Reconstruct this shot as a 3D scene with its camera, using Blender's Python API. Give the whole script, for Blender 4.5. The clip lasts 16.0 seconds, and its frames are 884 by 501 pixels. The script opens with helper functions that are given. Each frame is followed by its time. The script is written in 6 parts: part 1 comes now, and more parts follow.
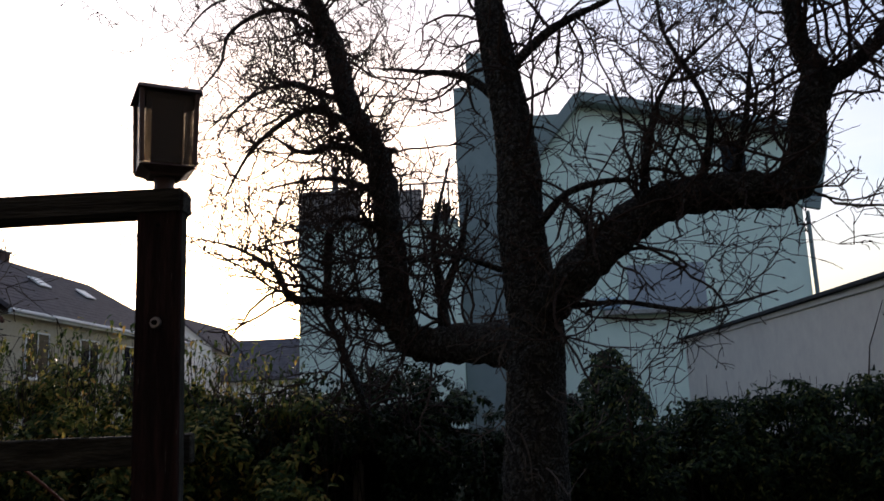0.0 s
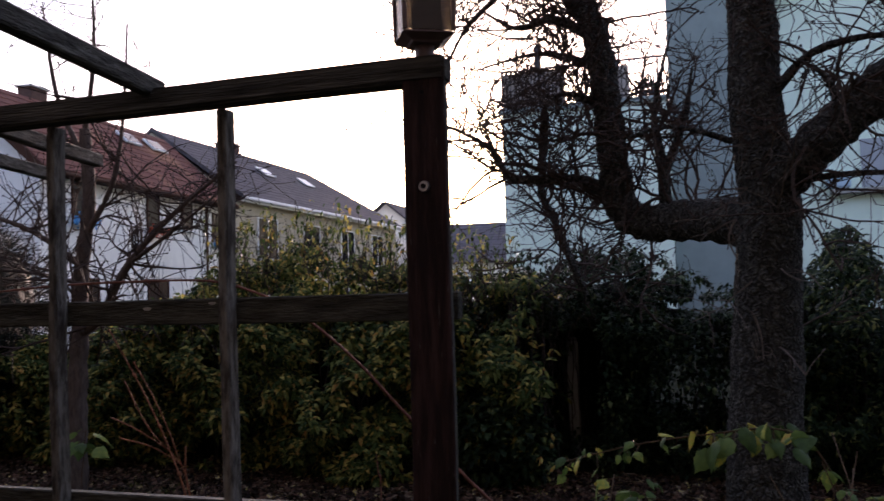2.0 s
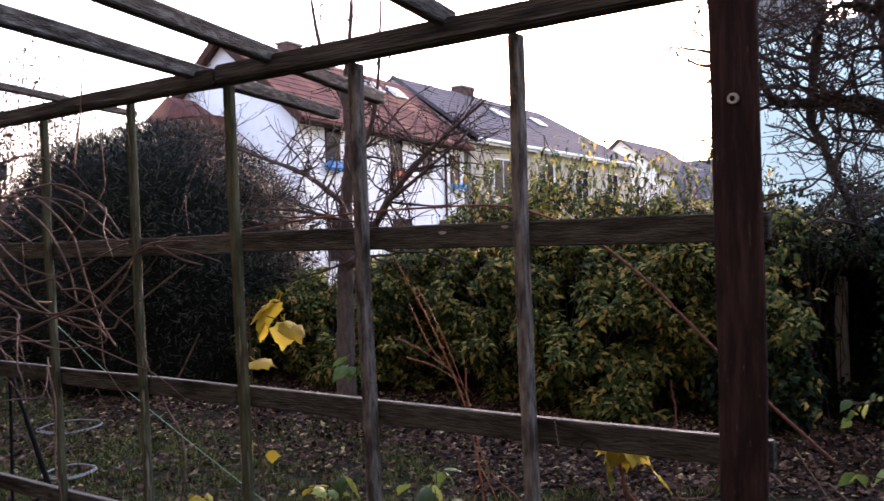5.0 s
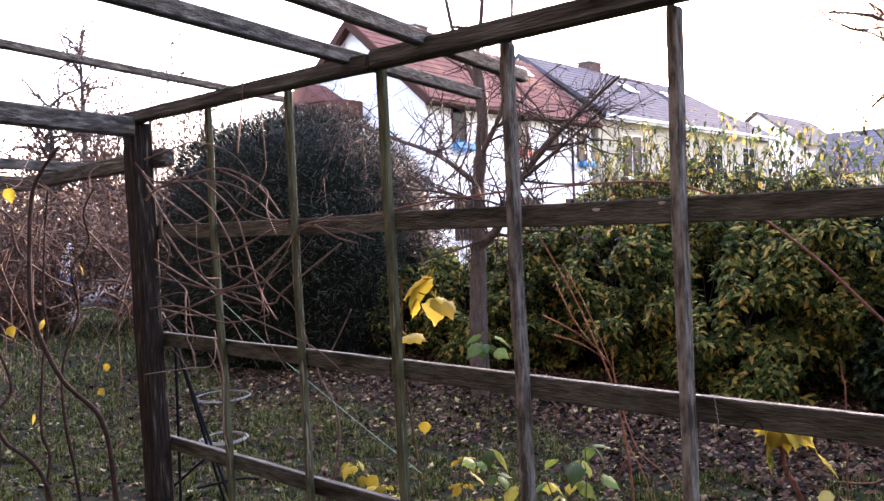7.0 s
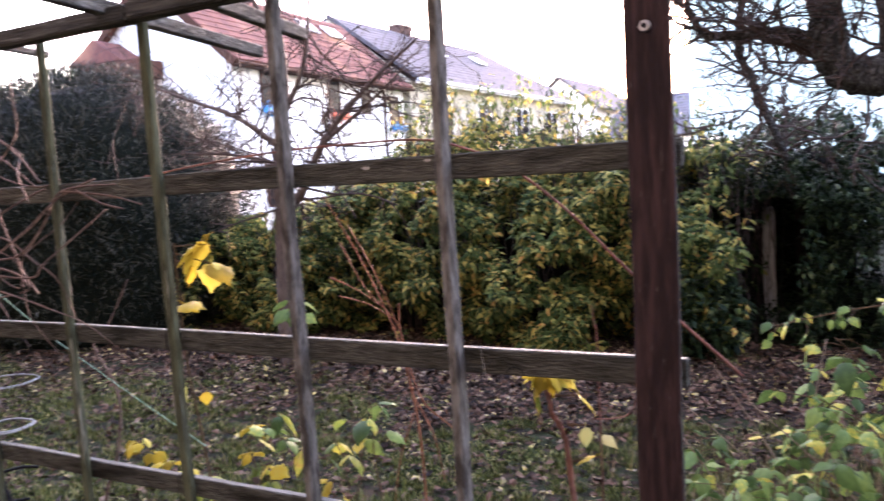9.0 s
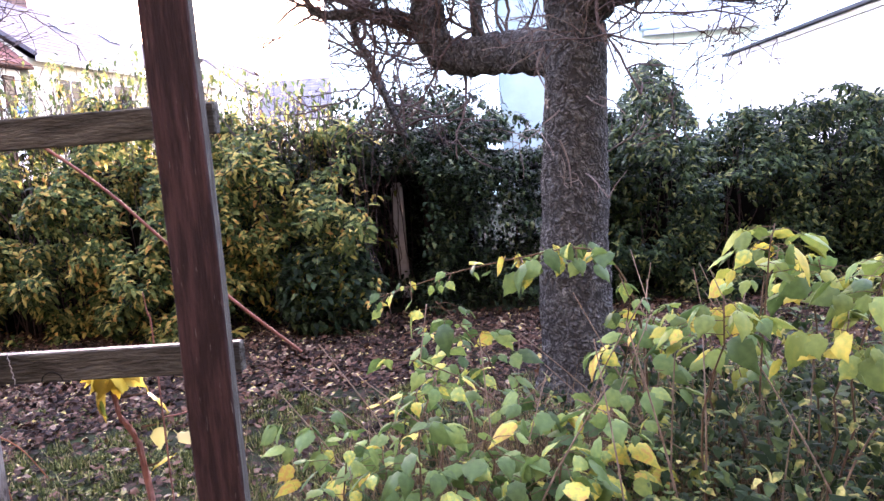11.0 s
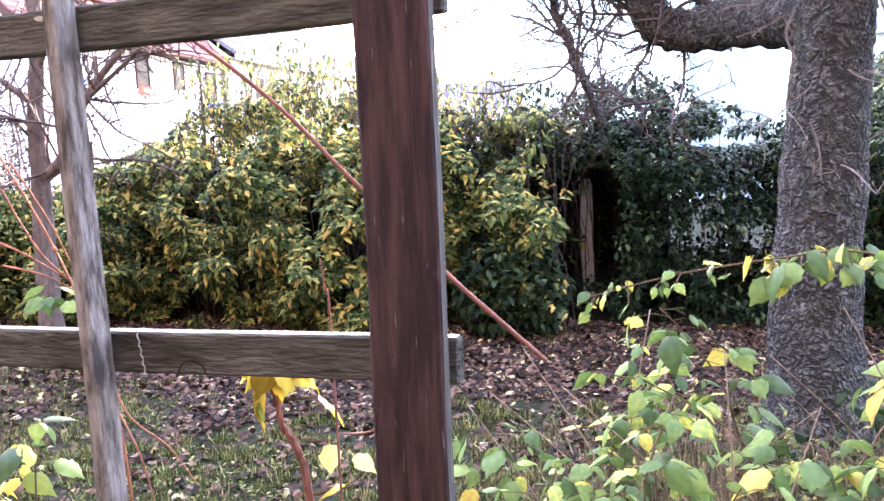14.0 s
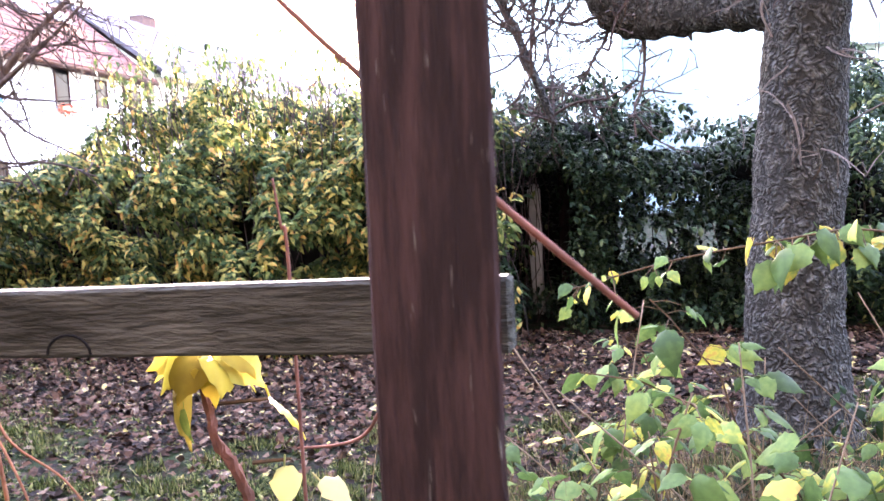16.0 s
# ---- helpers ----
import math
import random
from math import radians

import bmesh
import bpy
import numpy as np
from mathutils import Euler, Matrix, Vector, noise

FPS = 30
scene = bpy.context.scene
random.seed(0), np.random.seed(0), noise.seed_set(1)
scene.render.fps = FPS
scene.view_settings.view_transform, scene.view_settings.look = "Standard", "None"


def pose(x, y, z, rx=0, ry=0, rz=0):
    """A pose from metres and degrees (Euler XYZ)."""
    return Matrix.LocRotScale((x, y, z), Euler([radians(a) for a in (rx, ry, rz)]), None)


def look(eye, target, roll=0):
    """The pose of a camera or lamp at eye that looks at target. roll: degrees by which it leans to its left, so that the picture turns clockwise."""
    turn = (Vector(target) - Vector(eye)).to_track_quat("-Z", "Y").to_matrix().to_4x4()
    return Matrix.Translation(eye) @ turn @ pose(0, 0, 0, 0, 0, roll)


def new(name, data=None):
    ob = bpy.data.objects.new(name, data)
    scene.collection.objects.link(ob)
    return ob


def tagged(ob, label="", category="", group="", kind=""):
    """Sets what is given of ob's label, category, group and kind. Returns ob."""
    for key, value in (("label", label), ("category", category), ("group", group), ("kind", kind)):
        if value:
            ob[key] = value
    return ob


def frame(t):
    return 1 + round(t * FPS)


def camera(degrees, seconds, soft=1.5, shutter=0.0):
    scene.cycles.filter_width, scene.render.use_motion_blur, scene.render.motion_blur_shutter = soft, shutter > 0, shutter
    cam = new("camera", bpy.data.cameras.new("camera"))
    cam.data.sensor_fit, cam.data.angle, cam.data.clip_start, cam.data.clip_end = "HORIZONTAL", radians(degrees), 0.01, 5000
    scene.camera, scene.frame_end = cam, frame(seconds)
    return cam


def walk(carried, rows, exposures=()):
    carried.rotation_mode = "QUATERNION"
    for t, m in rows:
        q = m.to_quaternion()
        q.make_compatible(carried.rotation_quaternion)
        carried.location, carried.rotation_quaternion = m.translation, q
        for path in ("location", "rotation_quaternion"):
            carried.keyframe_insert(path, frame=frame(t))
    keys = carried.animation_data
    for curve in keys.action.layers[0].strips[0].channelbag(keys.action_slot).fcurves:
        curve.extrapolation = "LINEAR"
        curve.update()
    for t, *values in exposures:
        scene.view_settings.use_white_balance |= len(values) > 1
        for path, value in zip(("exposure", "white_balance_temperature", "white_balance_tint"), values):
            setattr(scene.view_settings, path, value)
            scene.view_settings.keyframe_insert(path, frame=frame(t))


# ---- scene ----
cam = camera(57.0, 16.0, shutter=0.3)
PATH = [
    (0, (0.182, -0.082, 1.688), (0.09, 1.882, 2.055), -2.4),
    (0.5, (0.144, -0.057, 1.682), (-0.029, 1.918, 1.946), -2.3),
    (1, (0.123, -0.071, 1.671), (-0.184, 1.898, 1.843), -1.7),
    (1.5, (0.102, -0.088, 1.656), (-0.321, 1.862, 1.792), -1.3),
    (2, (0.065, -0.098, 1.648), (-0.521, 1.811, 1.751), -1.6),
    (2.5, (0.034, -0.107, 1.637), (-0.654, 1.768, 1.741), -1.5),
    (3, (0.014, -0.1, 1.625), (-0.766, 1.742, 1.654), -2.5),
    (3.5, (0.004, -0.1, 1.626), (-0.827, 1.719, 1.647), -2.5),
    (4, (-0.012, -0.111, 1.623), (-0.915, 1.673, 1.62), -2.0),
    (4.5, (-0.032, -0.125, 1.615), (-1.028, 1.61, 1.597), -1.5),
    (5, (-0.059, -0.146, 1.613), (-1.159, 1.524, 1.586), -1.7),
    (7.5, (-0.096, -0.218, 1.608), (-1.451, 1.25, 1.526), -2.3),
    (8, (-0.08, -0.196, 1.598), (-1.384, 1.315, 1.471), -2.8),
    (8.5, (-0.066, -0.172, 1.597), (-1.274, 1.414, 1.443), -3.2),
    (9, (-0.016, -0.131, 1.593), (-1.0, 1.601, 1.419), -3.2),
    (9.5, (0.078, -0.107, 1.604), (-0.573, 1.772, 1.387), -3.4),
    (10, (0.16, -0.075, 1.598), (-0.166, 1.877, 1.327), -3.2),
    (12.5, (0.103, 0.317, 1.486), (-0.076, 2.292, 1.228), -4.8),
    (13, (0.06, 0.382, 1.496), (-0.375, 2.319, 1.255), -4.0),
    (13.5, (-0.031, 0.463, 1.484), (-0.605, 2.363, 1.236), -3.5),
    (14, (-0.109, 0.571, 1.426), (-0.717, 2.463, 1.197), -2.7),
    (14.5, (-0.12, 0.619, 1.398), (-0.76, 2.5, 1.17), -3.4),
    (15, (-0.092, 0.621, 1.362), (-0.73, 2.496, 1.084), -2.6),
    (15.5, (-0.16, 0.714, 1.307), (-0.705, 2.635, 1.195), -4.1),
    (16, (-0.304, 0.905, 1.284), (-0.755, 2.845, 1.1), -3.2),
]
EXPOSURES = [(0.0,1.0,6200,24),(1.0,1.68,6200,30),(1.5,1.9,6225,33),(2.0,1.98,6250,36),(3.0,2.15,6280,38),(4.0,3.0,6320,38),(5.0,3.4,6330,39),(7.5,4.35,6300,37),(9.0,4.7,6300,39),(10.0,5.3,6230,44),(12.5,5.5,6220,47),(14.0,6.0,6080,42),(15.0,5.98,6080,41),(16.0,5.92,6080,39)]
walk(cam, [(t, look(eye, target, roll)) for t, eye, target, roll in PATH], EXPOSURES)

# ---- world, sun, exposure ----
SUN_AZ, SUN_EL = -15.0, 8.0
world = bpy.data.worlds.new("sky")
scene.world = world
world.use_nodes = True
wn, wl = world.node_tree.nodes, world.node_tree.links
wn.clear()
w_out = wn.new("ShaderNodeOutputWorld")
w_bg = wn.new("ShaderNodeBackground")
w_sky = wn.new("ShaderNodeTexSky")
w_sky.sky_type = "NISHITA"
w_sky.sun_disc = False
w_sky.sun_elevation = radians(SUN_EL)
w_sky.sun_rotation = radians(SUN_AZ % 360)
w_sky.air_density, w_sky.dust_density, w_sky.ozone_density = 1.2, 2.8, 2.5
w_co = wn.new("ShaderNodeTexCoord")
w_map = wn.new("ShaderNodeMapping")
w_map.inputs["Scale"].default_value = (1.4, 1.4, 5.0)
w_noise = wn.new("ShaderNodeTexNoise")
w_noise.inputs["Scale"].default_value, w_noise.inputs["Detail"].default_value = 2.2, 6.0
w_ramp = wn.new("ShaderNodeValToRGB")
w_ramp.color_ramp.elements[0].position, w_ramp.color_ramp.elements[1].position = 0.42, 0.62
w_mix = wn.new("ShaderNodeMixRGB")
w_mix.inputs[2].default_value = (4.2, 4.1, 4.05, 1)
w_fac = wn.new("ShaderNodeMath")
w_fac.operation = "MULTIPLY"
w_fac.inputs[1].default_value = 0.3
wl.new(w_co.outputs["Generated"], w_map.inputs["Vector"])
wl.new(w_map.outputs[0], w_noise.inputs["Vector"])
wl.new(w_noise.outputs["Fac"], w_ramp.inputs[0])
wl.new(w_ramp.outputs[0], w_fac.inputs[0])
wl.new(w_fac.outputs[0], w_mix.inputs[0])
wl.new(w_sky.outputs[0], w_mix.inputs[1])
wl.new(w_mix.outputs[0], w_bg.inputs[0])
w_bg.inputs[1].default_value = 0.15
wl.new(w_bg.outputs[0], w_out.inputs[0])

sun = new("sun", bpy.data.lights.new("sun", "SUN"))
sun.data.energy, sun.data.angle, sun.data.color = 2.2, radians(5), (1.0, 0.82, 0.62)
_sa, _se = radians(SUN_AZ), radians(SUN_EL)
SUN_WAY = Vector((math.sin(_sa) * math.cos(_se), math.cos(_sa) * math.cos(_se), math.sin(_se)))
sun.matrix_world = look(SUN_WAY * 60, (0, 0, 0))


# ---- materials ----
def mat(name, base, rough=0.8, metal=0.0, second=None, scale=8.0, stretch=(1, 1, 1), detail=6.0, bump=0.3, bump_scale=None,
        third=None, third_scale=1.2, third_cut=(0.5, 0.7), random_mix=0.0, coat=0.0, sharp=(0.32, 0.68)):
    """A rough surface: base and second colour by a stretched noise, a third by large patches, relief by a fine noise."""
    m = bpy.data.materials.new(name)
    m.use_nodes = True
    n, l = m.node_tree.nodes, m.node_tree.links
    p = n["Principled BSDF"]
    p.inputs["Roughness"].default_value, p.inputs["Metallic"].default_value = rough, metal
    p.inputs["Specular IOR Level"].default_value = 0.5 if rough < 0.62 or metal else 0.06
    if coat:
        p.inputs["Coat Weight"].default_value = coat
    co = n.new("ShaderNodeTexCoord")
    mp = n.new("ShaderNodeMapping")
    mp.inputs["Scale"].default_value = stretch
    l.new(co.outputs["Object"], mp.inputs["Vector"])
    nz = n.new("ShaderNodeTexNoise")
    nz.inputs["Scale"].default_value, nz.inputs["Detail"].default_value = scale, detail
    nz.inputs["Roughness"].default_value = 0.65
    l.new(mp.outputs[0], nz.inputs["Vector"])
    rp = n.new("ShaderNodeValToRGB")
    rp.color_ramp.elements[0].position, rp.color_ramp.elements[1].position = sharp
    rp.color_ramp.elements[0].color = (*base, 1)
    rp.color_ramp.elements[1].color = (*(second or tuple(0.72 * c for c in base)), 1)
    l.new(nz.outputs["Fac"], rp.inputs[0])
    colour = rp.outputs[0]
    if third:
        n3 = n.new("ShaderNodeTexNoise")
        n3.inputs["Scale"].default_value, n3.inputs["Detail"].default_value = third_scale, 5.0
        l.new(mp.outputs[0], n3.inputs["Vector"])
        r3 = n.new("ShaderNodeValToRGB")
        r3.color_ramp.elements[0].position, r3.color_ramp.elements[1].position = third_cut
        l.new(n3.outputs["Fac"], r3.inputs[0])
        mx = n.new("ShaderNodeMixRGB")
        mx.inputs[2].default_value = (*third, 1)
        l.new(r3.outputs[0], mx.inputs[0])
        l.new(colour, mx.inputs[1])
        colour = mx.outputs[0]
    if random_mix:
        oi = n.new("ShaderNodeObjectInfo")
        mr = n.new("ShaderNodeMapRange")
        mr.inputs[3].default_value, mr.inputs[4].default_value = 1 - random_mix, 1 + random_mix
        l.new(oi.outputs["Random"], mr.inputs[0])
        hs = n.new("ShaderNodeHueSaturation")
        l.new(mr.outputs[0], hs.inputs["Value"])
        l.new(colour, hs.inputs["Color"])
        colour = hs.outputs[0]
    l.new(colour, p.inputs["Base Color"])
    if bump:
        nb = n.new("ShaderNodeTexNoise")
        nb.inputs["Scale"].default_value, nb.inputs["Detail"].default_value = bump_scale or scale * 2.5, 8.0
        l.new(mp.outputs[0], nb.inputs["Vector"])
        bp = n.new("ShaderNodeBump")
        bp.inputs["Strength"].default_value, bp.inputs["Distance"].default_value = bump, 0.01
        l.new(nb.outputs["Fac"], bp.inputs["Height"])
        l.new(bp.outputs[0], p.inputs["Normal"])
    return m


def leaf_mat(name, colours, trans=0.35, rough=0.5, per_object=False, spec=0.05):
    """Leaves: one colour of the ramp a leaf, mottled, with light coming through."""
    m = bpy.data.materials.new(name)
    m.use_nodes = True
    n, l = m.node_tree.nodes, m.node_tree.links
    p, out = n["Principled BSDF"], n["Material Output"]
    p.inputs["Roughness"].default_value = rough
    p.inputs["Specular IOR Level"].default_value = spec
    rp = n.new("ShaderNodeValToRGB")
    rp.color_ramp.interpolation = "LINEAR"
    while len(rp.color_ramp.elements) < len(colours):
        rp.color_ramp.elements.new(0.5)
    for e, (pos, c) in zip(rp.color_ramp.elements, colours):
        e.position, e.color = pos, (*c, 1)
    src = n.new("ShaderNodeObjectInfo").outputs["Random"] if per_object else n.new("ShaderNodeNewGeometry").outputs["Random Per Island"]
    nz = n.new("ShaderNodeTexNoise")
    nz.inputs["Scale"].default_value, nz.inputs["Detail"].default_value = 35.0, 3.0
    co = n.new("ShaderNodeTexCoord")
    l.new(co.outputs["Object"], nz.inputs["Vector"])
    ad = n.new("ShaderNodeMath")
    ad.operation = "MULTIPLY_ADD"
    ad.inputs[1].default_value, ad.inputs[2].default_value = 0.6, -0.3
    l.new(nz.outputs["Fac"], ad.inputs[0])
    sm = n.new("ShaderNodeMath")
    sm.operation, sm.use_clamp = "ADD", True
    l.new(src, sm.inputs[0])
    l.new(ad.outputs[0], sm.inputs[1])
    l.new(sm.outputs[0], rp.inputs[0])
    l.new(rp.outputs[0], p.inputs["Base Color"])
    tr = n.new("ShaderNodeBsdfTranslucent")
    l.new(rp.outputs[0], tr.inputs["Color"])
    mx = n.new("ShaderNodeMixShader")
    mx.inputs[0].default_value = trans
    l.new(p.outputs[0], mx.inputs[1])
    l.new(tr.outputs[0], mx.inputs[2])
    l.new(mx.outputs[0], out.inputs["Surface"])
    return m


def glass_mat(name, tint=(0.9, 0.95, 0.95), rough=0.05, see=0.5, dark=(0.03, 0.035, 0.04), spec=0.5):
    m = bpy.data.materials.new(name)
    m.use_nodes = True
    n, l = m.node_tree.nodes, m.node_tree.links
    p, out = n["Principled BSDF"], n["Material Output"]
    p.inputs["Base Color"].default_value = (*dark, 1)
    p.inputs["Roughness"].default_value = rough
    p.inputs["Specular IOR Level"].default_value = spec
    t = n.new("ShaderNodeBsdfTransparent")
    t.inputs[0].default_value = (*tint, 1)
    mx = n.new("ShaderNodeMixShader")
    mx.inputs[0].default_value = see
    l.new(p.outputs[0], mx.inputs[1])
    l.new(t.outputs[0], mx.inputs[2])
    l.new(mx.outputs[0], out.inputs["Surface"])
    return m


M_POST = mat("stained_wood", (0.020, 0.0125, 0.0115), 0.7, second=(0.054, 0.030, 0.027), scale=9, stretch=(8, 8, 0.8), bump=0.8, bump_scale=26, sharp=(0.42, 0.68),
             third=(0.11, 0.10, 0.085), third_scale=26.0, third_cut=(0.68, 0.74))
M_DARKPOST = mat("dark_weathered_post_wood", (0.011, 0.009, 0.0075), 0.85, second=(0.036, 0.027, 0.022), scale=9, stretch=(8, 8, 0.8), bump=0.9, bump_scale=24, sharp=(0.42, 0.68),
             third=(0.085, 0.080, 0.066), third_scale=9.0, third_cut=(0.60, 0.70))
# paler grey for the front post's +x face
M_POSTSIDE = mat("grey_post_side", (0.058, 0.055, 0.044), 0.9, second=(0.022, 0.020, 0.016), scale=9, stretch=(8, 8, 0.9), bump=0.6, bump_scale=22,
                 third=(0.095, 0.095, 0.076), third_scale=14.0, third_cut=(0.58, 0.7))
M_BEAM = mat("weathered_beam_wood", (0.085, 0.080, 0.066), 0.85, second=(0.024, 0.022, 0.018), scale=5, stretch=(0.8, 12, 12), bump=0.9, bump_scale=22, sharp=(0.36, 0.64),
             third=(0.15, 0.145, 0.125), third_scale=7.0, third_cut=(0.58, 0.72), random_mix=0.12)
M_RAFTER = mat("weathered_rafter_wood", (0.085, 0.080, 0.068), 0.85, second=(0.026, 0.024, 0.020), scale=5, stretch=(12, 0.8, 12), bump=0.9, bump_scale=22, sharp=(0.36, 0.64),
               third=(0.15, 0.145, 0.125), third_scale=6.0, random_mix=0.12)
M_RAIL = mat("grey_plank_wood", (0.026, 0.025, 0.019), 0.9, second=(0.098, 0.096, 0.078), scale=8, stretch=(1.6, 9, 9), bump=1.0, bump_scale=22, sharp=(0.32, 0.70),
             third=(0.013, 0.0115, 0.009), third_scale=2.2, third_cut=(0.52, 0.70), random_mix=0.12)
# paler plank colour, sky light painted onto the rails' top faces
M_LITRAILTOP = mat("sky_lit_plank_top", (0.17, 0.165, 0.145), 0.95, second=(0.08, 0.078, 0.065), scale=9, stretch=(1.2, 9, 9), bump=0.6, bump_scale=20)
M_MOSSSLAT = mat("algae_green_slat_wood", (0.085, 0.090, 0.052), 0.9, second=(0.018, 0.019, 0.011), scale=7, stretch=(8, 8, 0.9), bump=0.8, bump_scale=20, sharp=(0.40, 0.64),
                 third=(0.17, 0.165, 0.12), third_scale=7.0, third_cut=(0.60, 0.68), random_mix=0.12)
M_SLAT = mat("weathered_slat_wood", (0.150, 0.136, 0.115), 0.9, second=(0.040, 0.034, 0.028), scale=7, stretch=(7, 7, 1.8), bump=1.0, bump_scale=20, sharp=(0.40, 0.60),
             third=(0.17, 0.155, 0.13), third_scale=6.0, third_cut=(0.60, 0.66), random_mix=0.15)
M_BARK = mat("rough_bark", (0.145, 0.145, 0.130), 0.95, second=(0.055, 0.053, 0.046), scale=26, stretch=(1.0, 1.0, 0.75), bump=1.0, bump_scale=55, sharp=(0.34, 0.66),
             third=(0.20, 0.195, 0.175), third_scale=48.0, third_cut=(0.60, 0.72))
def add_cracks(m, scale, stretch, dark, width):
    """Knobs of bark with dark furrows between them."""
    n, l = m.node_tree.nodes, m.node_tree.links
    p = n["Principled BSDF"]
    co = n.new("ShaderNodeTexCoord")
    mp = n.new("ShaderNodeMapping")
    mp.inputs["Scale"].default_value = stretch
    wob = n.new("ShaderNodeTexNoise")
    wob.inputs["Scale"].default_value = 14.0
    mixv = n.new("ShaderNodeMixRGB")
    mixv.inputs[0].default_value = 0.16
    vo = n.new("ShaderNodeTexVoronoi")
    vo.feature = "F1"
    vo.inputs["Scale"].default_value = scale
    rp = n.new("ShaderNodeValToRGB")
    rp.color_ramp.elements[0].position, rp.color_ramp.elements[1].position = 0.12, width
    rp.color_ramp.elements[0].color, rp.color_ramp.elements[1].color = (1, 1, 1, 1), (0, 0, 0, 1)
    mx = n.new("ShaderNodeMixRGB")
    mx.inputs[1].default_value = (*dark, 1)
    l.new(co.outputs["Object"], mp.inputs["Vector"])
    l.new(co.outputs["Object"], wob.inputs["Vector"])
    l.new(mp.outputs[0], mixv.inputs[1])
    l.new(wob.outputs["Color"], mixv.inputs[2])
    l.new(mixv.outputs[0], vo.inputs["Vector"])
    l.new(vo.outputs["Distance"], rp.inputs[0])
    l.new(rp.outputs[0], mx.inputs[0])
    l.new(p.inputs["Base Color"].links[0].from_socket, mx.inputs[2])
    l.new(mx.outputs[0], p.inputs["Base Color"])
    bp = n.new("ShaderNodeBump")
    bp.inputs["Strength"].default_value, bp.inputs["Distance"].default_value = 1.0, 0.02
    l.new(rp.outputs[0], bp.inputs["Height"])
    l.new(p.inputs["Normal"].links[0].from_socket, bp.inputs["Normal"])
    l.new(bp.outputs[0], p.inputs["Normal"])


add_cracks(M_BARK, 38.0, (1.0, 1.0, 0.7), (0.026, 0.025, 0.022), 0.72)
M_TWIG = mat("twig_bark", (0.075, 0.055, 0.045), 0.9, second=(0.035, 0.026, 0.022), scale=30, bump=0.3)
M_SMALLBARK = mat("grey_brown_bark", (0.12, 0.095, 0.08), 0.9, second=(0.055, 0.042, 0.035), scale=20, stretch=(2, 2, 0.6), bump=0.6)
M_PALESHOOT = mat("pale_shoot_bark", (0.15, 0.125, 0.105), 0.9, second=(0.07, 0.058, 0.05), scale=25, bump=0.3)
M_VINE = mat("vine_bark", (0.145, 0.100, 0.078), 0.8, second=(0.055, 0.036, 0.029), scale=25, bump=0.4)
M_CANE = mat("reddish_cane", (0.185, 0.080, 0.055), 0.7, second=(0.075, 0.036, 0.026), scale=20, bump=0.2)
M_DRYCANE = mat("orange_dry_cane", (0.24, 0.098, 0.048), 0.75, second=(0.11, 0.046, 0.026), scale=25, bump=0.2)
M_DRYSTEM = mat("pale_dead_stem", (0.21, 0.155, 0.105), 0.8, second=(0.10, 0.07, 0.045), scale=30, bump=0.2)
M_STEM = mat("brown_plant_stem", (0.11, 0.068, 0.038), 0.75, second=(0.05, 0.035, 0.02), scale=30, bump=0.2)
M_VINEDARK = mat("dark_vine_stem", (0.045, 0.028, 0.022), 0.85, second=(0.02, 0.013, 0.011), scale=30, bump=0.4)
M_GROUND = mat("garden_soil_and_moss", (0.010, 0.0075, 0.006), 0.98, second=(0.018, 0.028, 0.010), scale=9.0, bump=1.0, bump_scale=45,
               third=(0.036, 0.024, 0.016), third_scale=11.0, third_cut=(0.52, 0.62))
M_ROAD = mat("worn_asphalt", (0.085, 0.085, 0.09), 0.9, second=(0.06, 0.06, 0.063), scale=30, bump=0.4)
M_PLASTER = mat("white_plaster", (0.80, 0.78, 0.72), 0.9, second=(0.74, 0.72, 0.67), scale=4, bump=0.15, bump_scale=60, third=(0.62, 0.60, 0.56), third_scale=0.5, third_cut=(0.55, 0.85))
M_PLASTER_G = mat("pale_mint_plaster", (0.70, 0.82, 0.69), 0.9, second=(0.64, 0.76, 0.64), scale=3, bump=0.15, bump_scale=60, third=(0.52, 0.60, 0.51), third_scale=0.4, third_cut=(0.6, 0.95))
M_GARAGE = mat("stained_garage_plaster", (0.66, 0.64, 0.56), 0.95, second=(0.58, 0.56, 0.50), scale=5, bump=0.3, bump_scale=50, third=(0.42, 0.41, 0.38), third_scale=0.8, third_cut=(0.55, 0.85))
M_BEIGE = mat("beige_plaster", (0.42, 0.37, 0.28), 0.9, second=(0.36, 0.31, 0.23), scale=3, bump=0.2, bump_scale=50)
M_REDROOF = mat("red_clay_tile", (0.165, 0.068, 0.050), 0.85, second=(0.095, 0.044, 0.038), scale=2.5, bump=0.4, third=(0.23, 0.115, 0.072), third_scale=0.35, third_cut=(0.55, 0.65), random_mix=0.1)
M_GREYROOF = mat("grey_slate_tile", (0.115, 0.105, 0.11), 0.85, second=(0.075, 0.068, 0.072), scale=2.5, bump=0.4, random_mix=0.1)
M_METAL_GREY = mat("grey_sheet_metal", (0.20, 0.25, 0.235), 0.6, second=(0.165, 0.21, 0.20), scale=2, bump=0.05)
M_DARKROOF = mat("dark_roof_edge", (0.05, 0.055, 0.06), 0.7, scale=5, bump=0.1)
M_WHITEPAINT = mat("white_painted_wood", (0.75, 0.75, 0.73), 0.5, scale=8, bump=0.05)
M_BROWNWOOD = mat("brown_window_wood", (0.065, 0.03, 0.02), 0.65, scale=15, bump=0.1)
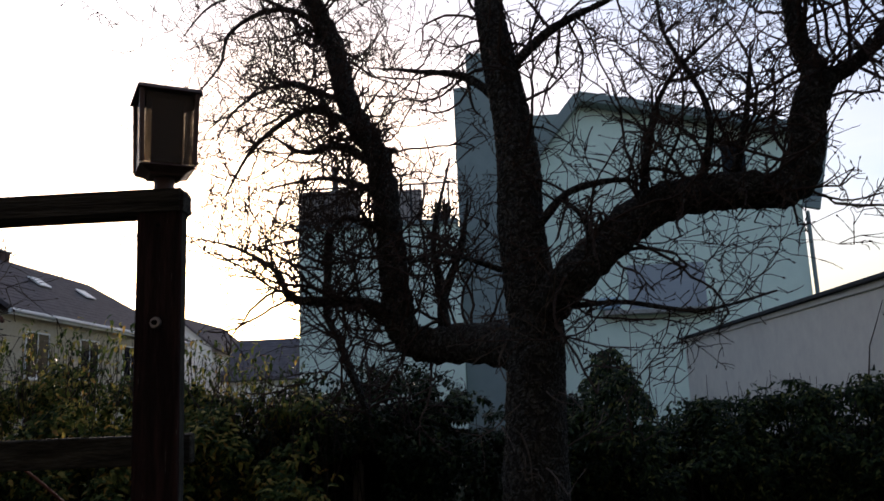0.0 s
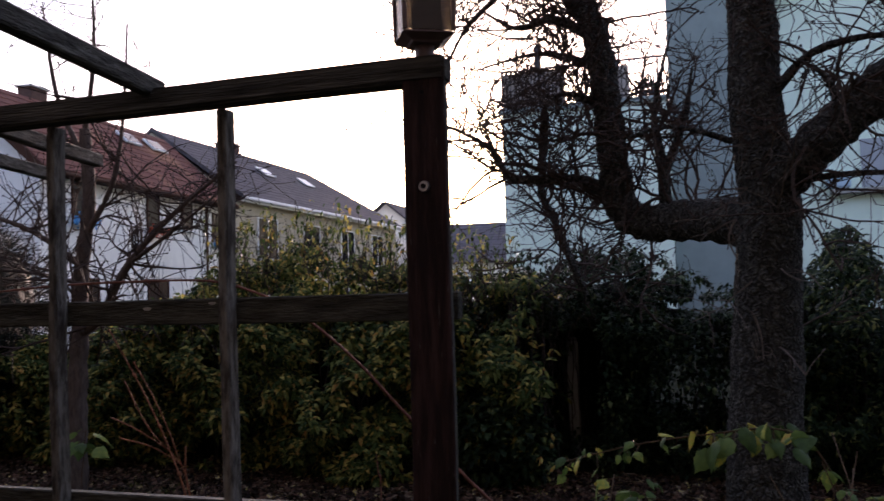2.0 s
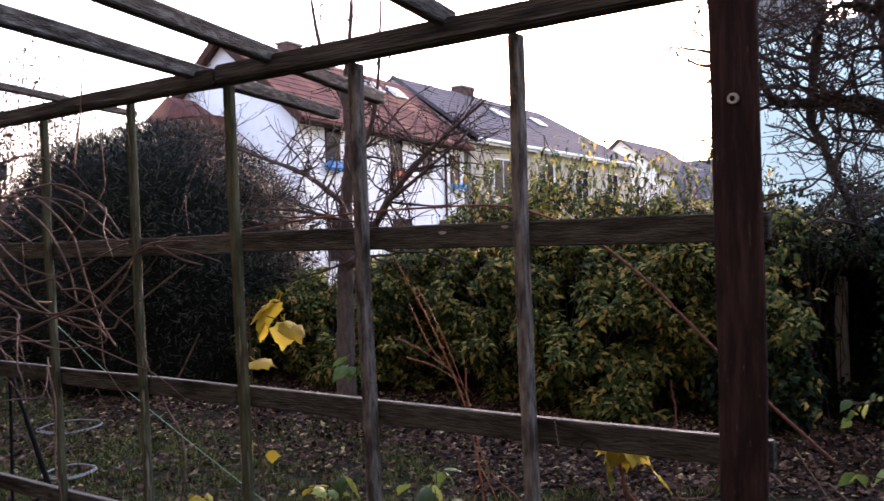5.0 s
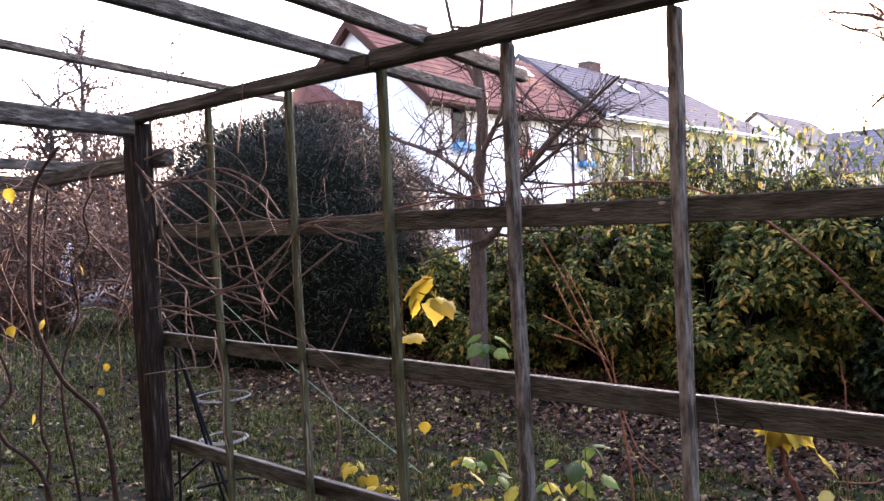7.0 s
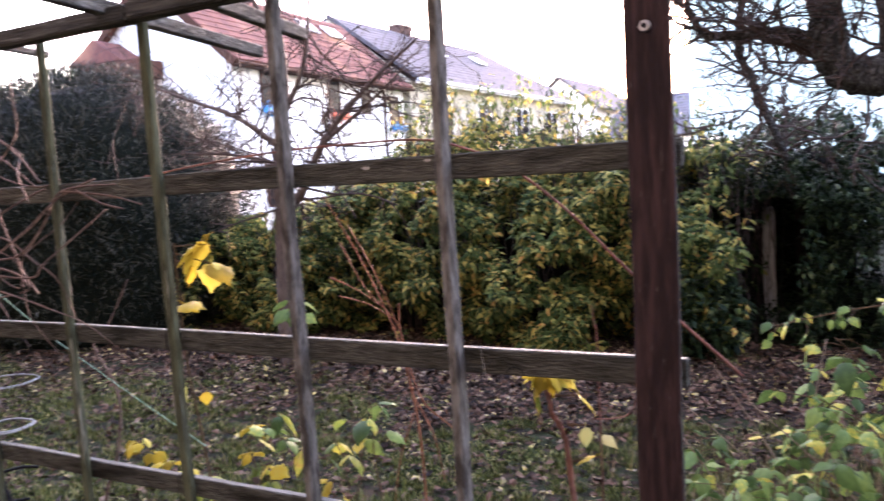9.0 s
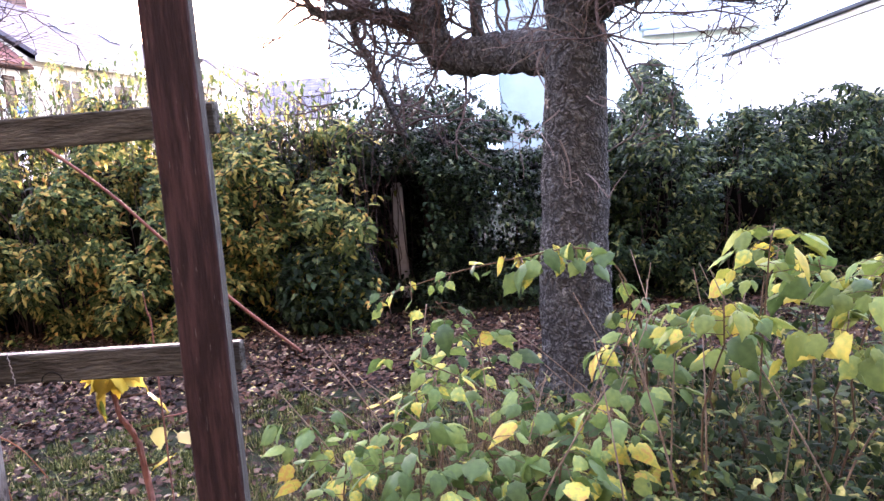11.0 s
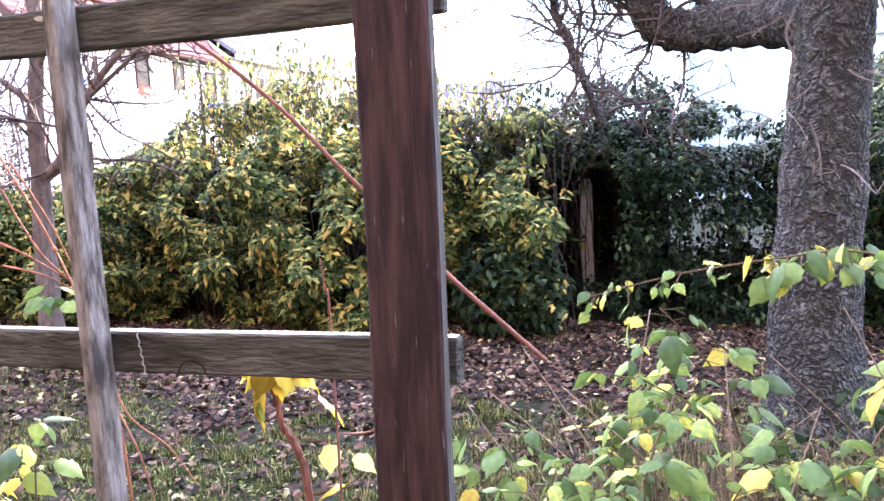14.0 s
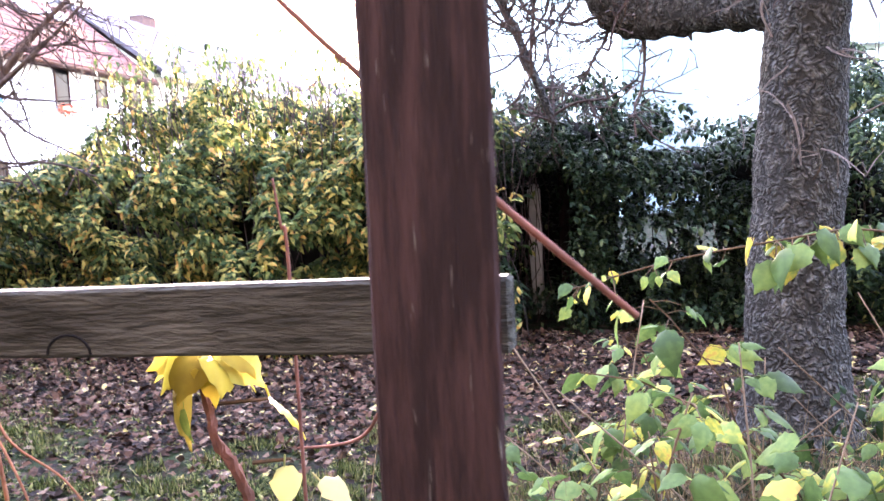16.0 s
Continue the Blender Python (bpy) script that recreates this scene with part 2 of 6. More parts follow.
M_BROWNPANEL = mat("brown_gable_boards", (0.125, 0.055, 0.036), 0.7, second=(0.075, 0.034, 0.024), scale=3, stretch=(1, 1, 5), bump=0.3)
M_BLOCKWALL = mat("dark_grey_render", (0.085, 0.083, 0.080), 0.95, second=(0.065, 0.064, 0.062), scale=3, bump=0.3, bump_scale=40)
M_CLOTH = mat("pale_blue_cloth", (0.42, 0.56, 0.64), 0.8, second=(0.36, 0.49, 0.57), scale=12, bump=0.1)
M_BLUE = mat("blue_plastic", (0.03, 0.25, 0.55), 0.45, scale=12, bump=0.05)
M_RED = mat("red_orange_plastic", (0.62, 0.08, 0.02), 0.45, scale=12, bump=0.05)
M_BRICK = mat("brown_chimney_brick", (0.115, 0.068, 0.055), 0.9, second=(0.07, 0.044, 0.038), scale=8, bump=0.4)
# near-black, the shade deep between hedge leaves put into a colour
M_GAPSHADE = mat("hedge_gap_shade", (0.004, 0.0045, 0.003), 0.98, second=(0.009, 0.007, 0.005), scale=14, bump=1.0, bump_scale=30)
M_CONCRETE = mat("lichen_concrete", (0.40, 0.385, 0.35), 0.95, second=(0.27, 0.26, 0.235), scale=12, bump=0.5)
M_OLDPOST = mat("weathered_pale_concrete", (0.52, 0.50, 0.44), 0.95, second=(0.36, 0.345, 0.30), scale=14, bump=0.5)
M_LANTERN = mat("brown_lantern_metal", (0.12, 0.072, 0.058), 0.55, metal=0.2, second=(0.07, 0.043, 0.036), scale=20, bump=0.1)
M_STEEL = mat("galvanised_steel", (0.45, 0.43, 0.42), 0.4, metal=0.9, scale=40, bump=0.1)
M_BLACKMETAL = mat("black_painted_metal", (0.010, 0.010, 0.011), 0.8, scale=30, bump=0.1)
M_HOSE = mat("pale_grey_hose", (0.20, 0.20, 0.185), 0.5, scale=25, bump=0.1)
M_STRING = mat("pale_garden_string", (0.22, 0.36, 0.26), 0.9, scale=60, bump=0.1)
M_RAILING = mat("dark_railing_metal", (0.05, 0.05, 0.055), 0.5, metal=0.5, scale=15, bump=0.05)
M_SCREEN = mat("reed_screen", (0.33, 0.29, 0.25), 0.9, second=(0.2, 0.17, 0.15), scale=4, stretch=(12, 12, 0.5), bump=0.5)
M_LATTICE = mat("pale_lattice_wood", (0.55, 0.48, 0.42), 0.8, scale=10, bump=0.1)
M_GLASS = glass_mat("window_glass", see=0.0, rough=0.12, dark=(0.007, 0.008, 0.010), spec=0.06)
M_FROST = glass_mat("smoky_lantern_glass", tint=(0.62, 0.58, 0.52), see=0.55, rough=0.25, dark=(0.12, 0.10, 0.085))
M_SHUTTER = mat("grey_roller_shutter", (0.36, 0.39, 0.41), 0.7, second=(0.32, 0.35, 0.37), scale=3, stretch=(0.3, 1, 20), bump=0.3)

L_HEDGE = leaf_mat("autumn_hedge_leaf", [(0.0, (0.007, 0.013, 0.004)), (0.40, (0.046, 0.078, 0.022)), (0.72, (0.140, 0.168, 0.048)), (0.92, (0.42, 0.36, 0.090)), (1.0, (0.36, 0.20, 0.055))], trans=0.38)
L_DARK = leaf_mat("dark_evergreen_leaf", [(0.0, (0.005, 0.010, 0.005)), (0.6, (0.014, 0.026, 0.011)), (0.90, (0.038, 0.062, 0.026)), (1.0, (0.10, 0.12, 0.05))], trans=0.12, rough=0.45)
L_YEW = leaf_mat("dark_conifer_needles", [(0.0, (0.003, 0.0045, 0.003)), (0.7, (0.0115, 0.015, 0.0095)), (1.0, (0.070, 0.070, 0.052))], trans=0.08, rough=0.65)
L_GREENHEDGE = leaf_mat("green_hedge_leaf", [(0.0, (0.004, 0.009, 0.004)), (0.6, (0.016, 0.030, 0.010)), (0.9, (0.055, 0.080, 0.025)), (1.0, (0.17, 0.17, 0.05))], trans=0.18)
L_BERRY = leaf_mat("raspberry_leaf", [(0.0, (0.032, 0.062, 0.016)), (0.46, (0.084, 0.142, 0.036)), (0.80, (0.175, 0.240, 0.056)), (0.95, (0.42, 0.38, 0.055)), (1.0, (0.40, 0.26, 0.06))], trans=0.35, rough=0.5, per_object=True, spec=0.14)
L_TOPBERRY = leaf_mat("yellowing_raspberry_leaf", [(0.0, (0.062, 0.096, 0.018)), (0.45, (0.145, 0.190, 0.036)), (0.80, (0.28, 0.275, 0.042)), (1.0, (0.46, 0.35, 0.045))], trans=0.42, rough=0.5, per_object=True, spec=0.12)
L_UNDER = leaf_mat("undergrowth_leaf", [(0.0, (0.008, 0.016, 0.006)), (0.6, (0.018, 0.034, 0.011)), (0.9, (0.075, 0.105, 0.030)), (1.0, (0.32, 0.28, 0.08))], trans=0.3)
L_YELLOW = leaf_mat("yellow_autumn_leaf", [(0.0, (0.19, 0.135, 0.016)), (0.35, (0.32, 0.235, 0.022)), (0.7, (0.42, 0.32, 0.032)), (1.0, (0.38, 0.36, 0.085))], trans=0.4, per_object=True)
L_PALE = leaf_mat("pale_fading_leaf", [(0.0, (0.25, 0.25, 0.085)), (1.0, (0.34, 0.29, 0.12))], trans=0.4, per_object=True)
L_LITTER = leaf_mat("fallen_leaf", [(0.0, (0.007, 0.0055, 0.0045)), (0.50, (0.034, 0.020, 0.013)), (0.80, (0.105, 0.058, 0.036)), (0.95, (0.135, 0.098, 0.066)), (0.988, (0.26, 0.225, 0.165)), (1.0, (0.38, 0.31, 0.10))], trans=0.1, rough=0.6)
L_GRASS = leaf_mat("lawn_grass", [(0.0, (0.007, 0.012, 0.004)), (0.5, (0.042, 0.057, 0.013)), (0.85, (0.135, 0.148, 0.040)), (1.0, (0.27, 0.23, 0.11))], trans=0.25)
L_DRYGRASS = leaf_mat("dry_grass", [(0.0, (0.04, 0.029, 0.015)), (0.7, (0.14, 0.10, 0.05)), (1.0, (0.28, 0.21, 0.10))], trans=0.2)
L_BROWNSHRUB = leaf_mat("brown_dry_foliage", [(0.0, (0.05, 0.028, 0.018)), (0.7, (0.12, 0.068, 0.042)), (1.0, (0.23, 0.14, 0.08))], trans=0.2)
# ---- mesh helpers ----
class Soup:
    """Vertices and faces gathered into one mesh."""

    def __init__(self):
        self.v, self.f = [], []

    def box(self, x0, x1, y0, y1, z0, z1):
        b = len(self.v)
        self.v += [(x, y, z) for z in (z0, z1) for y in (y0, y1) for x in (x0, x1)]
        self.f += [(b, b + 2, b + 3, b + 1), (b + 4, b + 5, b + 7, b + 6), (b, b + 1, b + 5, b + 4), (b + 2, b + 6, b + 7, b + 3), (b, b + 4, b + 6, b + 2), (b + 1, b + 3, b + 7, b + 5)]
        return self

    def tube(self, pts, radii, sides=5, cap=True, rng=None, knobs=0.0):
        b, k = len(self.v), len(pts)
        pts = [Vector(p) for p in pts]
        for i, p in enumerate(pts):
            d = (pts[min(i + 1, k - 1)] - pts[max(i - 1, 0)]).normalized()
            a = d.cross(Vector((0.31, 0.9, 0.27)) if abs(d.z) > 0.8 else Vector((0, 0, 1))).normalized()
            c = d.cross(a)
            for s in range(sides):
                w = 2 * math.pi * s / sides
                r = radii[i] * (1 + knobs * (rng.random() - 0.5) if rng and knobs else 1)
                self.v.append(tuple(p + r * (math.cos(w) * a + math.sin(w) * c)))
        for i in range(k - 1):
            for s in range(sides):
                t = (s + 1) % sides
                self.f.append((b + i * sides + s, b + i * sides + t, b + (i + 1) * sides + t, b + (i + 1) * sides + s))
        if cap:
            self.f.append(tuple(b + s for s in reversed(range(sides))))
            self.f.append(tuple(b + (k - 1) * sides + s for s in range(sides)))
        return self

    def blade(self, p, d, up, length, width, fold=0.25, curl=0.2):
        """A small pointed leaf: six corners, folded along its rib."""
        b = len(self.v)
        side = d.cross(up)
        if side.length < 1e-4:
            side = d.cross(Vector((1, 0, 0.1)))
        side.normalize()
        nrm = side.cross(d).normalized()
        p = Vector(p)
        low, high = p + d * (0.3 * length) + nrm * (0.05 * length), p + d * (0.66 * length) + nrm * ((0.03 - 0.3 * curl) * length)
        tip = p + d * length - nrm * (curl * length)
        w, lift = side * (0.5 * width), nrm * (fold * 0.3 * width)
        self.v += [tuple(p), tuple(low + w + lift), tuple(low - w - lift), tuple(high + 0.82 * w - lift), tuple(high - 0.82 * w + lift), tuple(tip)]
        self.f += [(b, b + 1, b + 2), (b + 1, b + 3, b + 4, b + 2), (b + 3, b + 5, b + 4)]
        return self

    def grass(self, p, d, length, width):
        b = len(self.v)
        p, s = Vector(p), Vector((-d.y, d.x, 0))
        s = s.normalized() * width if s.length > 1e-5 else Vector((width, 0, 0))
        self.v += [tuple(p - s), tuple(p + s), tuple(p + d * length)]
        self.f.append((b, b + 1, b + 2))
        return self

    def mesh(self, name, smooth=False):
        me = bpy.data.meshes.new(name)
        me.from_pydata(self.v, [], self.f)
        if smooth:
            me.shade_smooth()
        me.update()
        return me


def thing(name, label, category, at=(0, 0, 0), group="", kind=""):
    """The empty at a thing's base that holds its parts."""
    ob = new(name)
    ob.location = at
    ob.empty_display_size = 0.1
    return tagged(ob, label, category, group, kind)


def part(name, data, material, parent=None, label="", smooth=False):
    """One mesh object from a Soup, a bmesh or a mesh, under its thing or part, with coordinates as in the world or, under a placed thing, from its base."""
    if isinstance(data, Soup):
        me = data.mesh(name, smooth)
    elif isinstance(data, bmesh.types.BMesh):
        me = bpy.data.meshes.new(name)
        data.to_mesh(me)
        data.free()
        if smooth:
            me.shade_smooth()
    else:
        me = data
    if material and not me.materials:
        me.materials.append(material)
    ob = new(name, me)
    if parent:
        ob.parent = parent
    if label:
        ob["label"] = label
    if name in ("stem_growth", "flower_growth", "leaf_stalk_growth", "leaf_growth", "twig_tangle"):
        ob["kind"] = "stuff"
    return ob


def bevelled(x0, x1, y0, y1, z0, z1, edge=0.004, segments=1, wobble=0.0, cuts=0, seed=1):
    """A board with eased edges; wobble and cuts make it slightly uneven along its length."""
    bm = bmesh.new()
    bmesh.ops.create_cube(bm, size=1)
    bmesh.ops.scale(bm, vec=(x1 - x0, y1 - y0, z1 - z0), verts=bm.verts)
    bmesh.ops.translate(bm, vec=((x0 + x1) / 2, (y0 + y1) / 2, (z0 + z1) / 2), verts=bm.verts)
    if cuts:
        size = (x1 - x0, y1 - y0, z1 - z0)
        axis = size.index(max(size))
        long_edges = [e for e in bm.edges if abs((e.verts[0].co - e.verts[1].co)[axis]) > 0.5 * size[axis]]
        bmesh.ops.subdivide_edges(bm, edges=long_edges, cuts=cuts, use_grid_fill=True)
    if edge:
        bmesh.ops.bevel(bm, geom=[e for e in bm.edges if len(e.link_faces) == 2 and e.calc_face_angle(0) > 0.5], offset=edge, segments=segments, affect="EDGES")
    if wobble:
        for v in bm.verts:
            v.co += wobble * Vector(noise.noise_vector(v.co * 3.1 + Vector((seed * 7.3, seed * 1.7, 0)))) + 0.25 * wobble * Vector(noise.noise_vector(v.co * 17 + Vector((seed, 0, 0))))
    return bm


def along(a, b, w, h, edge=0.004, wobble=0.0, cuts=6, seed=1):
    """A board from a to b, w wide across and h high, with eased edges."""
    a, b = Vector(a), Vector(b)
    bm = bevelled(0, (b - a).length, -w / 2, w / 2, -h / 2, h / 2, edge, 1, wobble, cuts, seed)
    d = (b - a).normalized()
    up = Vector((0, 0, 1)) if abs(d.z) < 0.9 else Vector((0, 1, 0))
    side = up.cross(d).normalized()
    up = d.cross(side)
    m = Matrix((d, side, up)).transposed().to_4x4()
    bm.transform(Matrix.Translation(a) @ m)
    return bm


def smooth_line(pts, steps=6):
    """A rounded line through the points."""
    pts = [Vector(p) for p in pts]
    out = []
    for i in range(len(pts) - 1):
        p0, p1, p2, p3 = pts[max(i - 1, 0)], pts[i], pts[i + 1], pts[min(i + 2, len(pts) - 1)]
        for s in range(steps):
            t = s / steps
            out.append(0.5 * (2 * p1 + (p2 - p0) * t + (2 * p0 - 5 * p1 + 4 * p2 - p3) * t * t + (3 * p1 - p0 - 3 * p2 + p3) * t ** 3))
    return out + [pts[-1]]


def taper(pts, r0, r1):
    return [r0 + (r1 - r0) * i / max(1, len(pts) - 1) for i in range(len(pts))]


def rand_dir(rng, up=0.0):
    v = Vector((rng.gauss(0, 1), rng.gauss(0, 1), rng.gauss(0, 1) + up))
    return v.normalized()


def bark_tube(line, radii, sides, amp, coarse=20.0, seed=0.0):
    """A stem whose skin is broken into plates by cracks."""
    s = Soup().tube(line, radii, sides, True)
    for i, c in enumerate(line):
        for k in range(sides):
            j = i * sides + k
            v = Vector(s.v[j])
            q = Vector((v.x * coarse + seed, v.y * coarse, v.z * coarse * 0.8))
            dist, _ = noise.voronoi(q)
            plate = min(1.0, 2.6 * (dist[1] - dist[0])) - 0.6
            swell = 0.06 * radii[i] * noise.noise(v * 4.3)
            s.v[j] = tuple(v + (v - c).normalized() * (amp * plate + swell + 0.35 * amp * noise.noise(v * 60)))
    return s


# ---- ground and road ----
def ground_z(x, y):
    near = max(0.0, 1 - (abs(x + 4) / 30) ** 2) * max(0.0, 1 - (abs(y - 4) / 30) ** 2)
    return near * (0.035 * noise.noise(Vector((x * 0.6, y * 0.6, 0))) + 0.015 * noise.noise(Vector((x * 2.7, y * 2.7, 3))))


def build_ground():
    xs = [-900, -300, -100, -50, -30] + [-22 + 0.5 * i for i in range(64)] + [14, 25, 50, 100, 300, 900]
    ys = [-900, -300, -100, -40, -15] + [-6 + 0.5 * i for i in range(50)] + [25, 40, 60, 100, 300, 900]
    s = Soup()
    s.v = [(x, y, ground_z(x, y)) for y in ys for x in xs]
    k = len(xs)
    s.f = [(j * k + i, j * k + i + 1, (j + 1) * k + i + 1, (j + 1) * k + i) for j in range(len(ys) - 1) for i in range(k - 1)]
    tagged(part("ground", s, M_GROUND, smooth=True), "dark garden soil with moss and thin lawn", "ground", kind="structure")


build_ground()
tagged(part("road", bevelled(-34, -19.0, -20, 90, -0.1, 0.05, 0.02), M_ROAD), "grey worn asphalt road beyond the lawn", "road", kind="structure")


# an unseen wall, added behind the viewer to hold back sky light
tagged(part("sky_block_wall", bevelled(-24, 18, -2.6, -2.2, -0.1, 11.0, 0.02), M_BLOCKWALL), "unseen dark grey wall added behind the viewer to block the sky", "wall", kind="structure")


# ---- houses ----
def roof_plane(parent, name, a, b, c, d, material, thick=0.12, label=""):
    """A slab of roof with corners a, b (eave) and c, d (ridge)."""
    a, b, c, d = (Vector(p) for p in (a, b, c, d))
    n = (b - a).cross(d - a).normalized()
    if n.z < 0:
        n = -n
    s = Soup()
    s.v = [tuple(p) for p in (a, b, c, d)] + [tuple(p + n * thick) for p in (a, b, c, d)]
    s.f = [(3, 2, 1, 0), (4, 5, 6, 7), (0, 1, 5, 4), (1, 2, 6, 5), (2, 3, 7, 6), (3, 0, 4, 7)]
    ob = part(name, s, material, parent, label)
    # courses of tiles
    courses = Soup()
    rows = max(6, int((d - a).length / 0.34))
    for i in range(rows):
        t0, t1 = i / rows, (i + 1) / rows
        p0, p1 = a.lerp(d, t0), b.lerp(c, t0)
        q0, q1 = a.lerp(d, t1), b.lerp(c, t1)
        e = len(courses.v)
        lift = n * (thick + 0.005)
        courses.v += [tuple(p) for p in (p0 + lift + n * 0.018, p1 + lift + n * 0.018, q1 + lift, q0 + lift, p0 + lift, p1 + lift)]
        courses.f += [(e, e + 1, e + 2, e + 3), (e + 4, e + 5, e + 1, e)]
    tagged(part("tile_coursing", courses, material, ob), kind="stuff")
    return ob


def wall_window(parent, c, right, w, h, frame_mat, sill=True, bars=1, label=""):
    """A window on a wall: c its middle on the wall's face, right the way along the wall; it stands out along the face's normal."""
    c, right = Vector(c), Vector(right).normalized()
    nrm = right.cross(Vector((0, 0, 1))).normalized()
    m = Matrix((right, -nrm, Vector((0, 0, 1)))).transposed().to_4x4()
    m = Matrix.Translation(c) @ m

    def put(bm):
        bm.transform(m)
        return bm
    pane = part("window", put(bevelled(-w / 2, w / 2, -0.02, 0.03, -h / 2, h / 2, 0)), M_GLASS, parent, label or "dark glazed window")
    for x0, x1, z0, z1 in ((-w / 2 - 0.06, -w / 2, -h / 2 - 0.06, h / 2 + 0.06), (w / 2, w / 2 + 0.06, -h / 2 - 0.06, h / 2 + 0.06), (-w / 2, w / 2, h / 2, h / 2 + 0.06), (-w / 2, w / 2, -h / 2 - 0.06, -h / 2)):
        part("frame", put(bevelled(x0, x1, -0.05, 0.03, z0, z1, 0.008)), frame_mat, pane)
    for i in range(bars):
        x = -w / 2 + w * (i + 1) / (bars + 1)
        part("mullion", put(bevelled(x - 0.025, x + 0.025, -0.045, 0.0, -h / 2, h / 2, 0.005)), frame_mat, pane)
    if sill:
        part("sill", put(bevelled(-w / 2 - 0.1, w / 2 + 0.1, -0.16, 0.03, -h / 2 - 0.12, -h / 2 - 0.062, 0.008)), M_WHITEPAINT, pane)
    return pane, m


def flower_box(m, w, z, material, colour, rng):
    """A planter that hangs under a window, with tufts of flowers."""
    ob = thing("flower_box", colour + " flower box hanging below a house window", "flower box", group="flower boxes on the white house")
    bm = bevelled(-w / 2, w / 2, -0.36, -0.17, z - 0.12, z + 0.08, 0.02)
    bm.transform(m)
    part("trough", bm, material, ob)
    s = Soup()
    for i in range(90):
        p = m @ Vector((rng.uniform(-w / 2, w / 2), rng.uniform(-0.4, -0.15), z + rng.uniform(-0.22, 0.16)))
        s.blade(p, rand_dir(rng), Vector((0, 0, 1)), 0.11, 0.08)
    part("flower_growth", s, material, ob)


def gable_body(x0, x1, y0, y1, eave, ridge_x, ridge, base=0.0):
    """Walls of a house whose ridge runs along y."""
    s = Soup()
    prof = [(x0, base), (x1, base), (x1, eave), (ridge_x, ridge), (x0, eave)]
    s.v = [(x, y0, z) for x, z in prof] + [(x, y1, z) for x, z in prof]
    s.f = [(0, 1, 2, 3, 4), (9, 8, 7, 6, 5), (0, 5, 6, 1), (1, 6, 7, 2), (4, 9, 5, 0), (2, 7, 8, 3), (3, 8, 9, 4)]
    return s


def build_houses():
    rng = random.Random(5)
    # white house with red roof
    h = thing("house", "white plastered house with red tiled roof and brown windows", "house", (-18, 24, 0))
    turn = Matrix.Translation((-17.9, 18.9, 0)) @ Matrix.Rotation(radians(4), 4, "Z")
    h.matrix_basis = turn
    W, L, E, R = 6.0, 11.2, 5.85, 8.5
    part("wall", gable_body(-W, 0, 0, L, E, -W / 2, R - 0.1), M_PLASTER, h)
    o, q = 0.45, 0.35
    drop = o * (R - E) / (W / 2)
    roof_plane(h, "roof", (o, -q, E - drop), (o, L, E - drop), (-W / 2, L, R), (-W / 2, -q, R), M_REDROOF, label="red clay tile roof slope")
    roof_plane(h, "roof", (-W - o, -q, E - drop), (-W - o, L, E - drop), (-W / 2, L, R), (-W / 2, -q, R), M_REDROOF)
    part("bargeboard", along((o, -q - 0.02, E - drop - 0.03), (-W / 2, -q - 0.02, R - 0.03), 0.05, 0.24, 0.005), M_BROWNWOOD, h)
    part("bargeboard", along((-W - o, -q - 0.02, E - drop - 0.03), (-W / 2, -q - 0.02, R - 0.03), 0.05, 0.24, 0.005), M_BROWNWOOD, h)
    part("gutter", Soup().tube([(o + 0.07, -q, E - drop), (o + 0.07, L, E - drop)], [0.07, 0.07], 8), M_BROWNWOOD, h)
    part("eave_soffit", bevelled(0, o, 0, L, E - drop - 0.04, E - drop - 0.005, 0.004), M_BROWNWOOD, h)
    ch = part("chimney", bevelled(-W / 2 - 0.5, -W / 2 + 0.05, 3.2, 4.0, R - 0.6, R + 0.5, 0.02), M_BRICK, h)
    part("chimney_cap", bevelled(-W / 2 - 0.56, -W / 2 + 0.11, 3.14, 4.06, R + 0.502, R + 0.58, 0.01), M_CONCRETE, ch)
    # roof windows and a snow guard
    slope = math.atan2(R - E, W / 2)
    for y in (7.2, 9.0):
        bm = bevelled(-0.35, 0.35, -0.5, 0.5, 0.19, 0.27, 0.01)
        bm.transform(Matrix.Translation((-W / 2 + 0.9, y, R - 0.9 * math.tan(slope))) @ Matrix.Rotation(slope, 4, "Y"))
        sky = part("roof_window", bm, M_WHITEPAINT, h)
        bm = bevelled(-0.28, 0.28, -0.43, 0.43, 0.272, 0.285, 0)
        bm.transform(Matrix.Translation((-W / 2 + 0.9, y, R - 0.9 * math.tan(slope))) @ Matrix.Rotation(slope, 4, "Y"))
        part("pane", bm, M_GLASS, sky)
    # brown boarded gable porch on the street-side end wall
    part("gable_porch", along((-W + 1.5, -0.55, E - 0.28), (-W + 3.3, -0.55, E - 0.28), 1.1, 0.55, 0.02), M_BROWNPANEL, h, "brown boarded balcony front")
    s = Soup()
    s.v = [(-W + 0.3, -1.15, E), (-W + 2.7, -1.15, E), (-W + 1.5, -1.15, E + 0.75), (-W + 0.3, 0.0, E), (-W + 2.7, 0.0, E), (-W + 1.5, 0.0, E + 0.75)]
    s.f = [(0, 1, 2), (5, 4, 3), (0, 3, 4, 1), (1, 4, 5, 2), (2, 5, 3, 0)]
    part("porch_gable", s, M_REDROOF, h, "small tiled porch roof")
    for y, z, wh, colour in ((1.75, 4.9, 1.2, "blue"), (5.7, 4.85, 1.2, "red"), (10.3, 4.55, 1.1, "blue")):
        c = turn @ Vector((0.01, y, z))
        pane, m = wall_window(h, (0.01, y, z), (0, 1, 0), 0.66, wh, M_BROWNWOOD, bars=0, label="narrow brown framed window")
